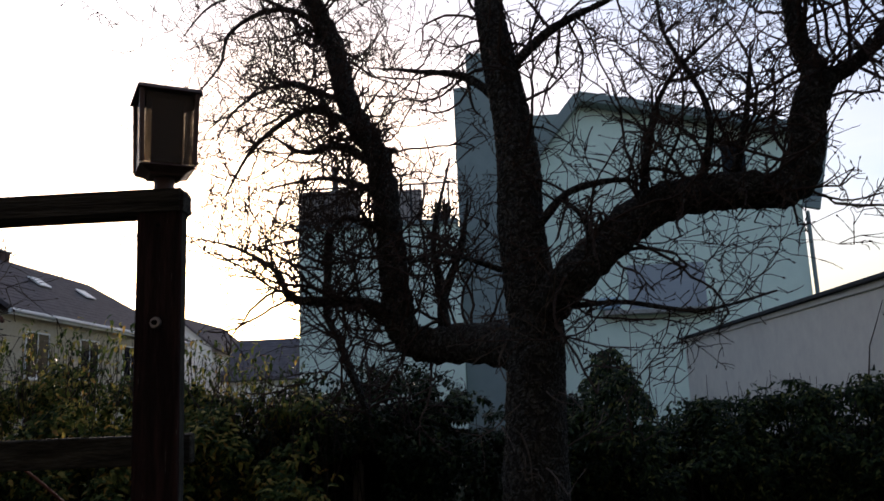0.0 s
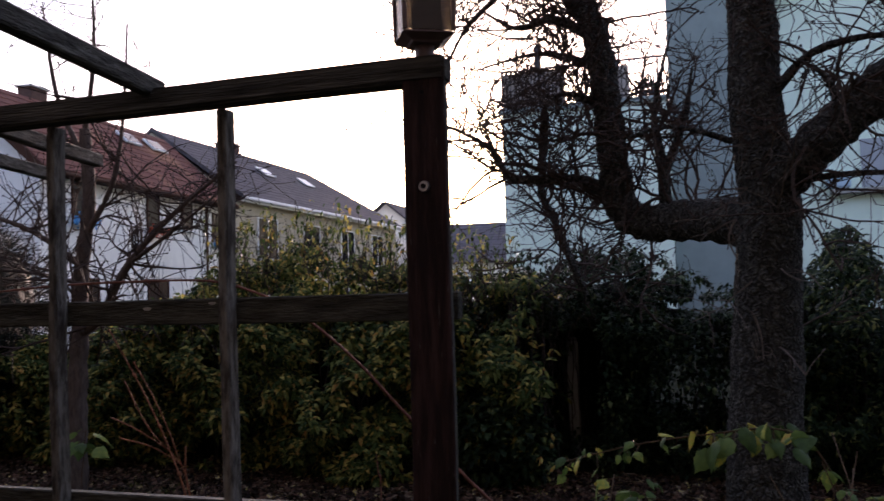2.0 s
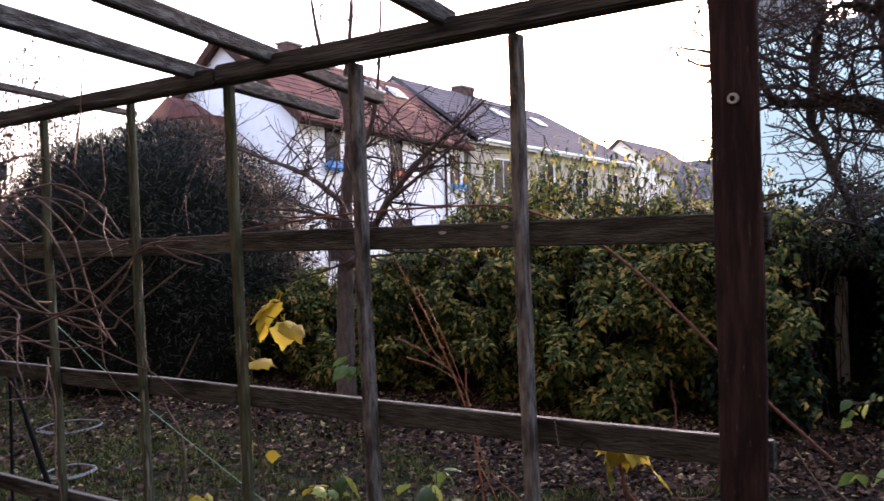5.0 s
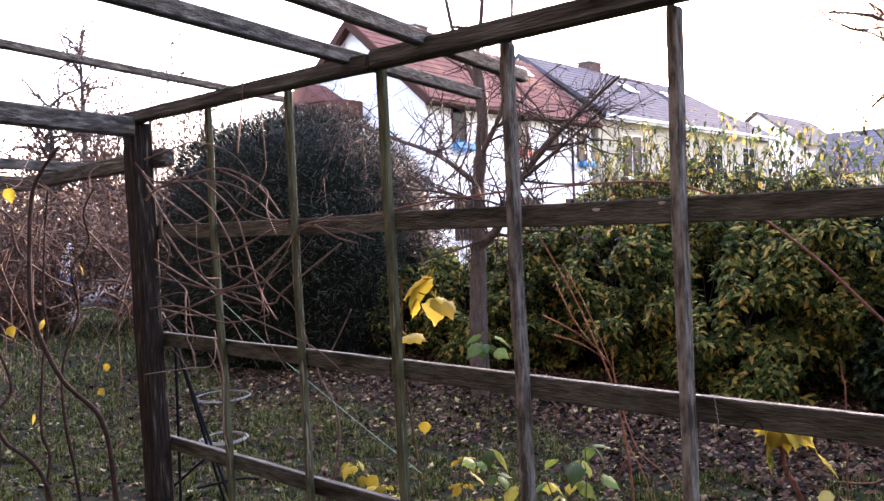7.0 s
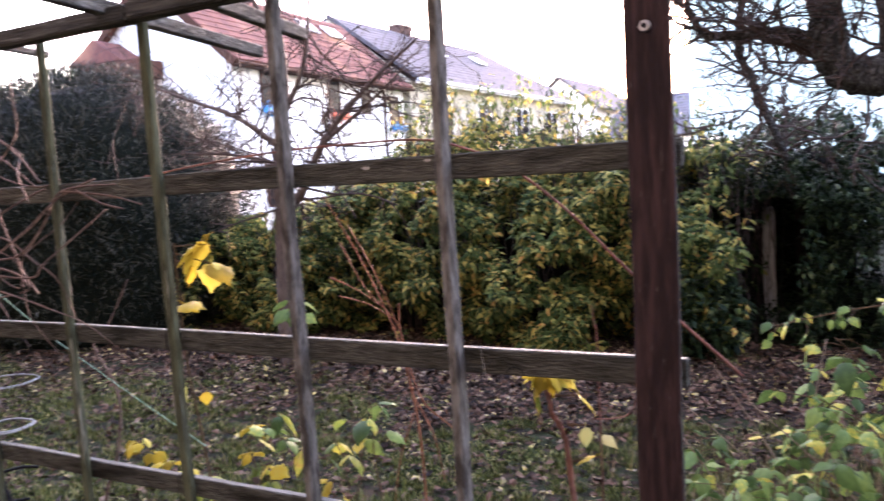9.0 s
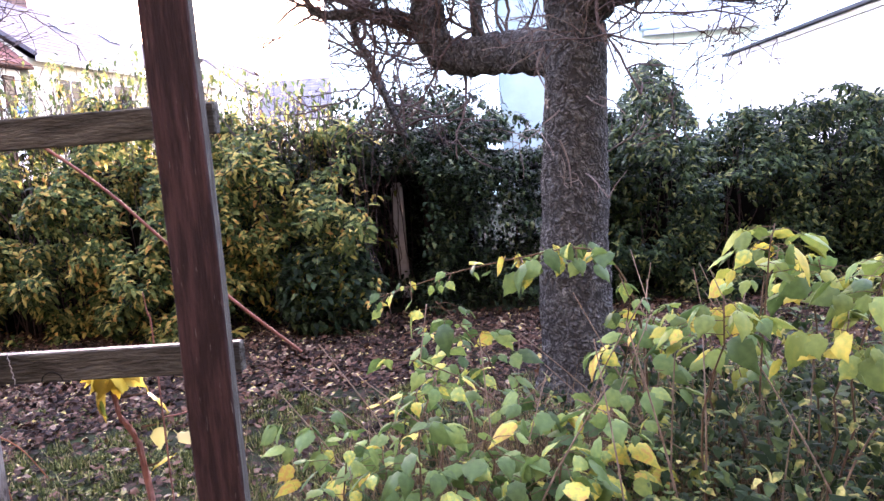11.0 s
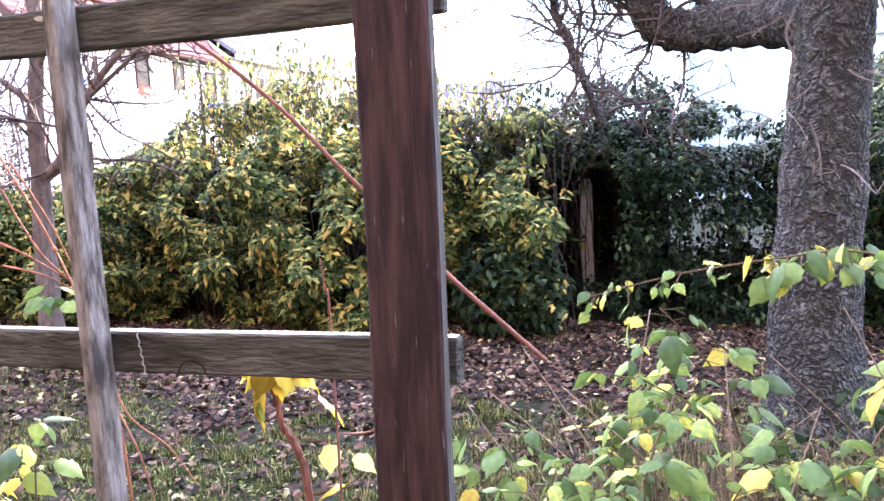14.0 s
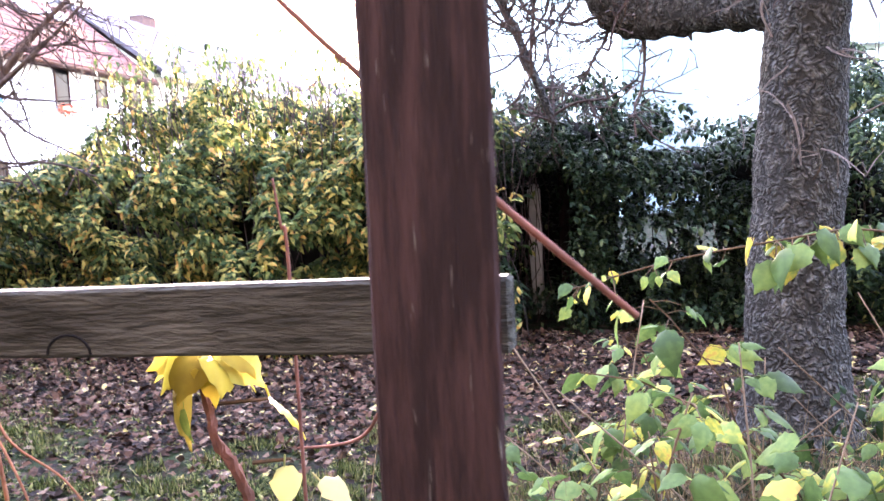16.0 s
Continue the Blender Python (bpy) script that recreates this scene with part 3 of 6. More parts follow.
        flower_box(turn @ m, 1.15, -wh / 2 - 0.12, M_BLUE if colour == "blue" else M_RED, colour, rng)
    wall_window(h, (0.01, 8.0, 4.8), (0, 1, 0), 0.6, 0.9, M_BROWNWOOD, bars=0)
    for y in (2.0, 6.0, 9.5):
        wall_window(h, (0.01, y, 1.7), (0, 1, 0), 1.2, 1.3, M_BROWNWOOD)
    part("downpipe", Soup().tube([(0.08, L - 1.8, E - 0.5), (0.08, L - 1.8, 0)], [0.05, 0.05], 8), M_BROWNWOOD, h)

    # beige house with grey roof
    g = thing("house", "beige plastered house with a grey slate hipped roof", "house")
    x0, x1, y0, y1, E, R, rx = -26.6, -18.4, 30.2, 49.8, 5.9, 9.1, -22.5
    part("wall", Soup().box(x0, x1, y0, y1, 0, E), M_BEIGE, g)
    roof_plane(g, "roof", (x1 + 0.4, y0, E), (x1 + 0.4, y1 + 0.3, E), (rx, y1 - 4.6, R), (rx, y0, R), M_GREYROOF, label="grey slate roof slope")
    roof_plane(g, "roof", (x0 - 0.4, y0, E), (x0 - 0.4, y1 + 0.3, E), (rx, y1 - 4.6, R), (rx, y0, R), M_GREYROOF)
    roof_plane(g, "roof", (x0 - 0.4, y1 + 0.3, E), (x1 + 0.4, y1 + 0.3, E), (rx + 0.01, y1 - 4.6, R), (rx - 0.01, y1 - 4.6, R), M_GREYROOF)
    s = Soup()
    s.v = [(x0, y0, E), (x1, y0, E), (rx, y0, R - 0.05), (x0, y0 + 0.2, E), (x1, y0 + 0.2, E), (rx, y0 + 0.2, R - 0.05)]
    s.f = [(0, 1, 2), (5, 4, 3), (0, 3, 4, 1), (1, 4, 5, 2), (2, 5, 3, 0)]
    part("gable", s, M_BEIGE, g)
    part("gutter", Soup().tube([(x1 + 0.48, y0, E), (x1 + 0.48, y1 + 0.3, E)], [0.09, 0.09], 8), M_WHITEPAINT, g, "pale gutter")
    part("fascia", bevelled(x1 + 0.36, x1 + 0.40, y0, y1, E - 0.16, E + 0.04, 0.004), M_WHITEPAINT, g)
    part("verge", along((x1 + 0.4, y0 - 0.03, E + 0.12), (rx, y0 - 0.03, R + 0.12), 0.12, 0.16, 0.005), M_GREYROOF, g, "grey verge board")
    ch = part("chimney", bevelled(rx - 0.5, rx + 0.2, 36.0, 37.2, R - 0.4, R + 0.45, 0.02), M_BRICK, g)
    part("chimney_cap", bevelled(rx - 0.56, rx + 0.26, 35.94, 37.26, R + 0.452, R + 0.53, 0.01), M_CONCRETE, ch)
    sl = math.atan2(R - E, x1 + 0.4 - rx)
    for y in (37.0, 41.5):
        bm = bevelled(-0.4, 0.4, -0.5, 0.5, 0.19, 0.26, 0.01)
        bm.transform(Matrix.Translation((rx + 1.7, y, R - 1.7 * math.tan(sl))) @ Matrix.Rotation(sl, 4, "Y"))
        part("roof_window", bm, M_WHITEPAINT, g)
    for y in (33.0, 37.5, 42.0, 46.5):
        wall_window(g, (x1 + 0.01, y, 4.3), (0, 1, 0), 1.7, 1.8, M_WHITEPAINT)
        wall_window(g, (x1 + 0.01, y, 1.7), (0, 1, 0), 1.6, 1.5, M_WHITEPAINT)

    # far white gabled house
    f = thing("house", "small white gabled house with dark roof in the distance", "house")
    s = Soup()
    prof = [(-24.0, 0), (-18.8, 0), (-18.8, 6.2), (-21.4, 8.3), (-24.0, 6.2)]
    s.v = [(x, 56, z) for x, z in prof] + [(x, 66, z) for x, z in prof]
    s.f = [(0, 1, 2, 3, 4), (9, 8, 7, 6, 5), (0, 5, 6, 1), (1, 6, 7, 2), (4, 9, 5, 0), (2, 7, 8, 3), (3, 8, 9, 4)]
    part("wall", s, M_PLASTER, f)
    roof_plane(f, "roof", (-18.3, 55.6, 5.85), (-18.3, 66.4, 5.85), (-21.4, 66.4, 8.35), (-21.4, 55.6, 8.35), M_GREYROOF)
    roof_plane(f, "roof", (-24.5, 55.6, 5.85), (-24.5, 66.4, 5.85), (-21.4, 66.4, 8.35), (-21.4, 55.6, 8.35), M_GREYROOF)
    wall_window(f, (-21.4, 55.99, 6.4), (1, 0, 0), 0.8, 0.9, M_BROWNWOOD)
    # low sheds and roofs between
    f = thing("house", "low house with grey tiled roof behind the hedge", "house")
    part("wall", Soup().box(-16.5, -9.0, 52, 60, 0, 3.6), M_PLASTER, f)
    roof_plane(f, "roof", (-16.9, 51.6, 3.5), (-8.6, 51.6, 3.5), (-8.6, 56, 6.4), (-16.9, 56, 6.4), M_GREYROOF)
    roof_plane(f, "roof", (-16.9, 60.4, 3.5), (-8.6, 60.4, 3.5), (-8.6, 56, 6.4), (-16.9, 56, 6.4), M_GREYROOF)
    wall_window(f, (-12.5, 51.99, 2.2), (1, 0, 0), 1.4, 1.2, M_WHITEPAINT)


build_houses()


# ---- white apartment building and garage ----
def build_apartment():
    b = thing("apartment_building", "tall pale plastered building with terrace and grey metal roof", "building")
    s = Soup()
    prof = [(-0.2, 0), (9.8, 0), (9.8, 6.9), (10.35, 9.15), (3.4, 10.65), (1.95, 8.9), (-0.2, 8.9)]
    k = len(prof)
    s.v = [(x, 24.0, z) for x, z in prof] + [(x, 36.0, z) for x, z in prof]
    s.f = [tuple(range(k)), tuple(reversed(range(k, 2 * k)))] + [(i, i + k, (i + 1) % k + k, (i + 1) % k) for i in range(k)]
    part("wall", s, M_PLASTER_G, b)
    part("roof_edge", along((3.36, 23.8, 10.66), (10.6, 23.8, 9.12), 0.62, 0.3, 0.01), M_METAL_GREY, b, "grey metal verge")
    part("roof_edge", along((3.4, 23.8, 10.66), (1.75, 23.8, 8.66), 0.60, 0.3, 0.01), M_METAL_GREY, b)
    part("roof_edge", along((10.5, 23.75, 9.2), (9.95, 23.75, 6.85), 0.5, 0.16, 0.01), M_METAL_GREY, b)
    part("attic", Soup().box(1.2, 3.6, 26.0, 34.0, 8.9, 11.0), M_METAL_GREY, b, "grey sheet metal attic")
    part("downpipe", Soup().tube([(9.9, 23.9, 6.8), (9.9, 23.9, 0)], [0.06, 0.06], 8), M_METAL_GREY, b)
    tw = part("tower", bevelled(-0.35, 1.5, 22.4, 25.5, 0, 10.7, 0.02), M_METAL_GREY, b, "dark grey clad stair tower")
    part("tower_chimney", bevelled(0.05, 0.7, 23.0, 23.8, 10.702, 12.0, 0.02), M_METAL_GREY, tw)
    part("shutter", bevelled(4.5, 6.75, 23.955, 23.99, 4.15, 5.45, 0.01), M_SHUTTER, b, "closed grey roller shutter")
    part("ledge", bevelled(3.7, 6.9, 23.6, 23.995, 3.98, 4.1, 0.01), M_CONCRETE, b)
    part("awning_fold", bevelled(3.6, 4.2, 23.7, 23.99, 4.15, 4.5, 0.04), M_CLOTH, b, "pale blue folded cloth")
    part("attic_window", bevelled(7.6, 8.3, 23.95, 23.99, 7.9, 9.1, 0.01), M_GLASS, b)
    # terrace annex
    part("annex", Soup().box(-4.85, -0.36, 22.0, 30.0, 0, 6.55), M_PLASTER_G, b, "pale plastered terrace annex")
    part("terrace_slab", bevelled(-4.92, -0.37, 21.9, 30.0, 6.552, 6.7, 0.02), M_METAL_GREY, b)
    rl = thing("terrace_railing", "dark metal railing with screens on the terrace", "railing")
    part("top_rail", Soup().tube([(-4.85, 22.0, 7.75), (-0.4, 22.0, 7.75)], [0.03, 0.03], 6), M_RAILING, rl)
    part("bottom_rail", Soup().tube([(-4.85, 22.0, 6.8), (-0.4, 22.0, 6.8)], [0.02, 0.02], 6), M_RAILING, rl)
    for i in range(38):
        x = -4.82 + i * 0.117
        part("bar", Soup().tube([(x, 22.0, 6.7), (x, 22.0, 7.75)], [0.012, 0.012] if i % 9 else [0.03, 0.03], 5), M_RAILING, rl)
    part("screen", bevelled(-4.8, -3.1, 22.06, 22.09, 6.72, 7.7, 0.005), M_SCREEN, rl, "brown reed privacy screen")
    part("screen", bevelled(-2.4, -1.35, 22.06, 22.09, 6.72, 7.62, 0.005), M_LATTICE, rl, "pale slatted privacy screen")
    v = thing("vent_pipe", "dark flue pipe standing on the terrace", "pipe")
    part("pipe", Soup().tube([(-3.85, 22.3, 6.7), (-3.85, 22.3, 8.35)], [0.09, 0.09], 10), M_RAILING, v)
    part("hood", Soup().tube([(-3.85, 22.3, 8.36), (-3.85, 22.3, 8.46)], [0.13, 0.11], 10), M_RAILING, v)
    for x in (-1.0, -0.75):
        p = thing("potted_plant", "small potted plant on the terrace", "plant", (x, 22.5, 6.7), group="terrace pots")
        part("pot", Soup().tube([(0, 0, 0), (0, 0, 0.28)], [0.1, 0.14], 10), M_BRICK, p)
        rng, s = random.Random(int(x * 100)), Soup()
        for i in range(60):
            s.blade((0, 0, 0.3), rand_dir(rng, 0.8), Vector((0, 0, 1)), rng.uniform(0.2, 0.5), 0.06)
        part("leaf_growth", s, L_DARK, p)


build_apartment()


def build_garage():
    g = thing("garage", "low stained white garage with flat dark roof edge", "garage")
    part("wall", bevelled(4.5, 10.5, 7.0, 17.8, 0, 2.72, 0.01), M_GARAGE, g)
    part("roof_slab", bevelled(4.47, 10.53, 6.97, 17.83, 2.722, 2.80, 0.008), M_GARAGE, g)
    part("roof_edge", bevelled(4.40, 10.6, 6.9, 17.9, 2.802, 2.85, 0.006), M_DARKROOF, g, "dark felt roof edge")
    part("roof_vent", bevelled(5.0, 5.3, 15.9, 16.3, 2.85, 3.0, 0.02), M_METAL_GREY, g)
    s = Soup()
    rng = random.Random(3)
    for k in range(9):
        y, z, pts = 9.0 + rng.uniform(-1.2, 1.4), 1.2, []
        for i in range(9):
            pts.append((4.46, y, z))
            y, z = y + rng.gauss(0, 0.1), z + rng.uniform(0.08, 0.26)
            if z > 2.7:
                break
        if len(pts) > 1:
            s.tube(pts, taper(pts, 0.014, 0.004), 4)
    tagged(part("wall_creeper", s, M_TWIG), "leafless creeper stems climbing the garage wall", "creeper")


build_garage()


# ---- pergola ----
def build_pergola():
    p = thing("pergola", "weathered brown wooden pergola with trellis of slats and rails", "pergola")
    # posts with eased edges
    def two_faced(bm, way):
        """Faces turned one way take the second material."""
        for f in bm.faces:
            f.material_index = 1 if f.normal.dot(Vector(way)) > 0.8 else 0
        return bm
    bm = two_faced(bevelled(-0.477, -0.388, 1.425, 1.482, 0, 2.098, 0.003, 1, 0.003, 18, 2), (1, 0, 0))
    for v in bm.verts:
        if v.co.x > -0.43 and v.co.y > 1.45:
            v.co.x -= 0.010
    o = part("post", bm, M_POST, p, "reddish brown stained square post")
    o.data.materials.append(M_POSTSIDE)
    bm = bevelled(-3.275, -3.185, 1.405, 1.49, 0, 2.062, 0.006, 1, 0.004, 14, 5)
    for v in bm.verts:
        v.co.x -= 0.03 * min(1.0, max(0.0, (v.co.z - 0.75) / 1.0))
    part("post", bm, M_DARKPOST, p, "dark weathered square post")
    # front beam in two lengths
    part("beam", bevelled(-1.835, -0.386, 1.417, 1.474, 2.067, 2.119, 0.006, 2, 0.003, 14, 3), M_BEAM, p, "weathered top beam")
    part("beam", bevelled(-3.56, -1.838, 1.412, 1.466, 2.066, 2.113, 0.006, 2, 0.004, 14, 4), M_BEAM, p)
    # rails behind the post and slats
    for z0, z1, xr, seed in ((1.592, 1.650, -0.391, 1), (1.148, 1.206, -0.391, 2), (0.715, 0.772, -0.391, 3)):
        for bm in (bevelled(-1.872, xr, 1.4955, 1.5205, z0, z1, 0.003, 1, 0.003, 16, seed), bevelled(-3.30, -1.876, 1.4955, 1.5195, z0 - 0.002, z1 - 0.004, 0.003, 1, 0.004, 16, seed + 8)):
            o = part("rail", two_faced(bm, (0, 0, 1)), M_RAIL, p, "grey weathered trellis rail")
            # second slot holds the painted sky light of the top faces
            o.data.materials.append(M_LITRAILTOP)
    for i, (x, top) in enumerate(((-0.90, 2.066), (-1.35, 2.066), (-1.812, 2.066), (-2.27, 2.065), (-2.745, 2.065))):
        w = 0.0115 if i not in (2,) else 0.015
        bm = bevelled(x - w, x + w, 1.452 if i < 2 else 1.470, 1.4945, 0.02, top if i < 2 else 2.105, 0.004, 1, 0.005, 22, i + 11)
        for v in bm.verts:
            v.co.x += (-0.012, -0.020, -0.033, -0.028, -0.042)[i] * min(1.0, max(0.0, (v.co.z - 0.75) / 1.0))
        part("slat", bm, M_SLAT if i < 2 else M_MOSSSLAT, p, "split and weathered upright slat")
    # rafters laid askew across the beam
    for i, (a, b) in enumerate((((-0.51, -2.2, 2.125), (-1.085, 1.475, 2.125)), ((-0.76, -2.2, 2.13), (-1.80, 2.13, 2.115)), ((-1.09, -2.2, 2.13), (-2.13, 2.28, 2.112)), ((-1.60, -2.2, 2.13), (-2.69, 1.79, 2.115)))):
        part("rafter", along(a, b, (0.034, 0.034, 0.036, 0.022)[i], (0.042, 0.042, 0.042, 0.024)[i], 0.004, 0.004, 12, i + 21), M_RAFTER, p, "weathered rafter end")
    part("side_beam", along((-2.47, -2.2, 2.09), (-3.225, 1.399, 2.045), 0.07, 0.075, 0.006, 0.004, 10, 31), M_RAFTER, p, "dark side beam")
    part("low_beam", along((-6.2, 1.62, 1.90), (-3.16, 1.528, 1.925), 0.055, 0.07, 0.006, 0.005, 12, 33), M_BEAM, p)
    part("post", bevelled(-6.24, -6.15, 1.52, 1.61, 0, 1.86, 0.01, 1, 0.004, 10, 7), M_POST, p)
    for x in (-4.3, -5.3):
        part("low_rafter", along((x + 0.25, 0.2, 1.98), (x, 1.75, 1.965), 0.045, 0.05, 0.004, 0.004, 8, int(-x * 10)), M_RAFTER, p)
    b = Soup().tube([(-0.434, 1.4145, 1.858), (-0.434, 1.42, 1.858)], [0.0095, 0.0115], 14)
    bolt = part("bolt", b, M_STEEL, p, "round galvanised bolt head")
    part("bolt_nut", Soup().tube([(-0.434, 1.409, 1.858), (-0.434, 1.4142, 1.858)], [0.005, 0.0055], 6), M_BLACKMETAL, bolt)
    part("nail_hole", Soup().tube([(-0.433, 1.4165, 2.046), (-0.433, 1.419, 2.046)], [0.004, 0.004], 8), M_BLACKMETAL, p)
    # a twist of pale wire over the middle rail
    s = Soup()
    s.tube([(-0.852 + 0.0085 * k / 14 + 0.0016 * math.sin(2.2 * k), 1.4915 - 0.001 * math.cos(2.2 * k), 1.210 - 0.062 * k / 14) for k in range(15)], [0.0011] * 15, 5)
    part("wire_tie", s, M_HOSE, p, "pale twisted wire tie")
    # pale knots and scars on the rails
    s = Soup()
    s.tube([(-0.77 + 0.021 * math.cos(w), 1.4950, 1.150 + 0.017 * math.sin(w)) for w in [k * math.pi / 10 for k in range(11)]], [0.0012] * 11, 5)
    part("knot_crack", s, M_BLACKMETAL, p, "dark curved crack round a knot")
    for x, z, r in ((-1.137, 1.629, 0.007), (-0.965, 1.638, 0.006)):
        s = Soup()
        ring = [(x + r * 1.5 * math.cos(w) * (1 + 0.2 * math.sin(3 * w)), 1.4935, z + 0.6 * r * math.sin(w)) for w in [k * math.pi / 6 for k in range(12)]]
        s.v = ring + [(a, 1.498, c) for a, _, c in ring]
        s.f = [tuple(range(12))] + [(i, i + 12, (i + 1) % 12 + 12, (i + 1) % 12) for i in range(12)]
        part("knot", s, M_CONCRETE, p, "pale worn knot")


build_pergola()


def build_lantern():
    c = Vector((-0.434, 1.446, 2.118))
    o = thing("lantern", "brown square metal lantern with smoky glass on the post", "lantern", c)
    o.rotation_euler = (0, 0, radians(30))
    part("neck", Soup().tube([(0, 0, -0.024), (0, 0, 0.005), (0, 0, 0.03)], [0.024, 0.019, 0.02], 12), M_LANTERN, o, smooth=True)
    bm = bevelled(-0.052, 0.052, -0.052, 0.052, 0.028, 0.046, 0.004)
    for v in bm.verts:
        if v.co.z < 0.036:
            v.co.x *= 0.62
            v.co.y *= 0.62
    part("base_tray", bm, M_LANTERN, o)
    for sx in (-1, 1):
        for sy in (-1, 1):
            part("corner_bar", along((sx * 0.049, sy * 0.049, 0.047), (sx * 0.052, sy * 0.052, 0.192), 0.009, 0.009, 0.001, 0, 0), M_LANTERN, o)
    for k in range(4):
        bm = bevelled(-0.044, 0.044, -0.0015, 0.0015, 0.048, 0.190, 0)
        bm.transform(Matrix.Rotation(k * math.pi / 2, 4, "Z") @ Matrix.Translation((0, -0.0485, 0)))
        part("pane", bm, M_FROST, o, "smoky translucent glass")
    part("reflector", bevelled(-0.03, 0.03, -0.026, -0.024, 0.05, 0.185, 0), M_LANTERN, o)
    s = Soup()
    s.v = [(-0.062, -0.062, 0.193), (0.062, -0.062, 0.193), (0.062, 0.062, 0.193), (-0.062, 0.062, 0.193), (-0.058, -0.058, 0.201), (0.058, -0.058, 0.201), (0.058, 0.058, 0.201), (-0.058, 0.058, 0.201), (0, 0, 0.216)]
    s.f = [(3, 2, 1, 0), (0, 1, 5, 4), (1, 2, 6, 5), (2, 3, 7, 6), (3, 0, 4, 7), (4, 5, 8), (5, 6, 8), (6, 7, 8), (7, 4, 8)]
    part("lid", s, M_LANTERN, o)


build_lantern()


# ---- bare trees ----
def twigs_from(s, rng, p, d, length, r, depth, droop=0.0, gnarl=0.35, sides=4):
    """A crooked branch with side shoots, added to one soup."""
    pts, q, way = [Vector(p)], Vector(p), Vector(d).normalized()
    steps = max(4, int(length / 0.07))
    for i in range(steps):
        way = (way + gnarl * Vector((rng.gauss(0, 0.5), rng.gauss(0, 0.5), rng.gauss(0.02, 0.5) - droop))).normalized()
        q = q + way * (length / steps)
        pts.append(q.copy())
    s.tube(pts, taper(pts, r, r * 0.45), sides if r > 0.006 else 3, cap=False)
    if depth > 0:
        for k in range(int(length * 7) + 2):
            i = rng.randrange(1, len(pts))
            t = i / len(pts)
            side = (rand_dir(rng, 0.15) + 0.5 * way).normalized()
            twigs_from(s, rng, pts[i], side, length * rng.uniform(0.25, 0.6) * (1.1 - 0.5 * t), max(0.0036, r * rng.uniform(0.40, 0.62)), depth - 1, droop, gnarl, sides)
    elif rng.random() < 0.6:
        # a swollen bud or spur at the end
        s.tube([pts[-1], pts[-1] + way * 0.012, pts[-1] + way * 0.022], [r * 0.7, r * 1.5, r * 0.5], 3, cap=False)


def limb(name, parent, pts, r0, r1, material, sides=10, knobs=0.14, seed=1, label=""):
    line = smooth_line(pts, 16 if r0 > 0.05 else 8)
    radii = [r * (1 + 0.05 * math.sin(0.8 * i + seed)) for i, r in enumerate(taper(line, r0, r1))]
    part(name, bark_tube(line, radii, sides, 0.10 * r0, 1.9 / r0, seed), material, parent, label, smooth=True)
    return line, radii


def grow(s, rng, line, radii, count, lo, hi, start=0.2, up=0.3, depth=2, droop=0.0, gnarl=0.35):
    for k in range(count):
        i = rng.randrange(int(start * len(line)), len(line))
        d = rand_dir(rng, up)
        twigs_from(s, rng, line[i] + d * radii[i] * 0.5, d, rng.uniform(lo, hi), min(0.012, radii[i] * 0.4), depth, droop, gnarl)


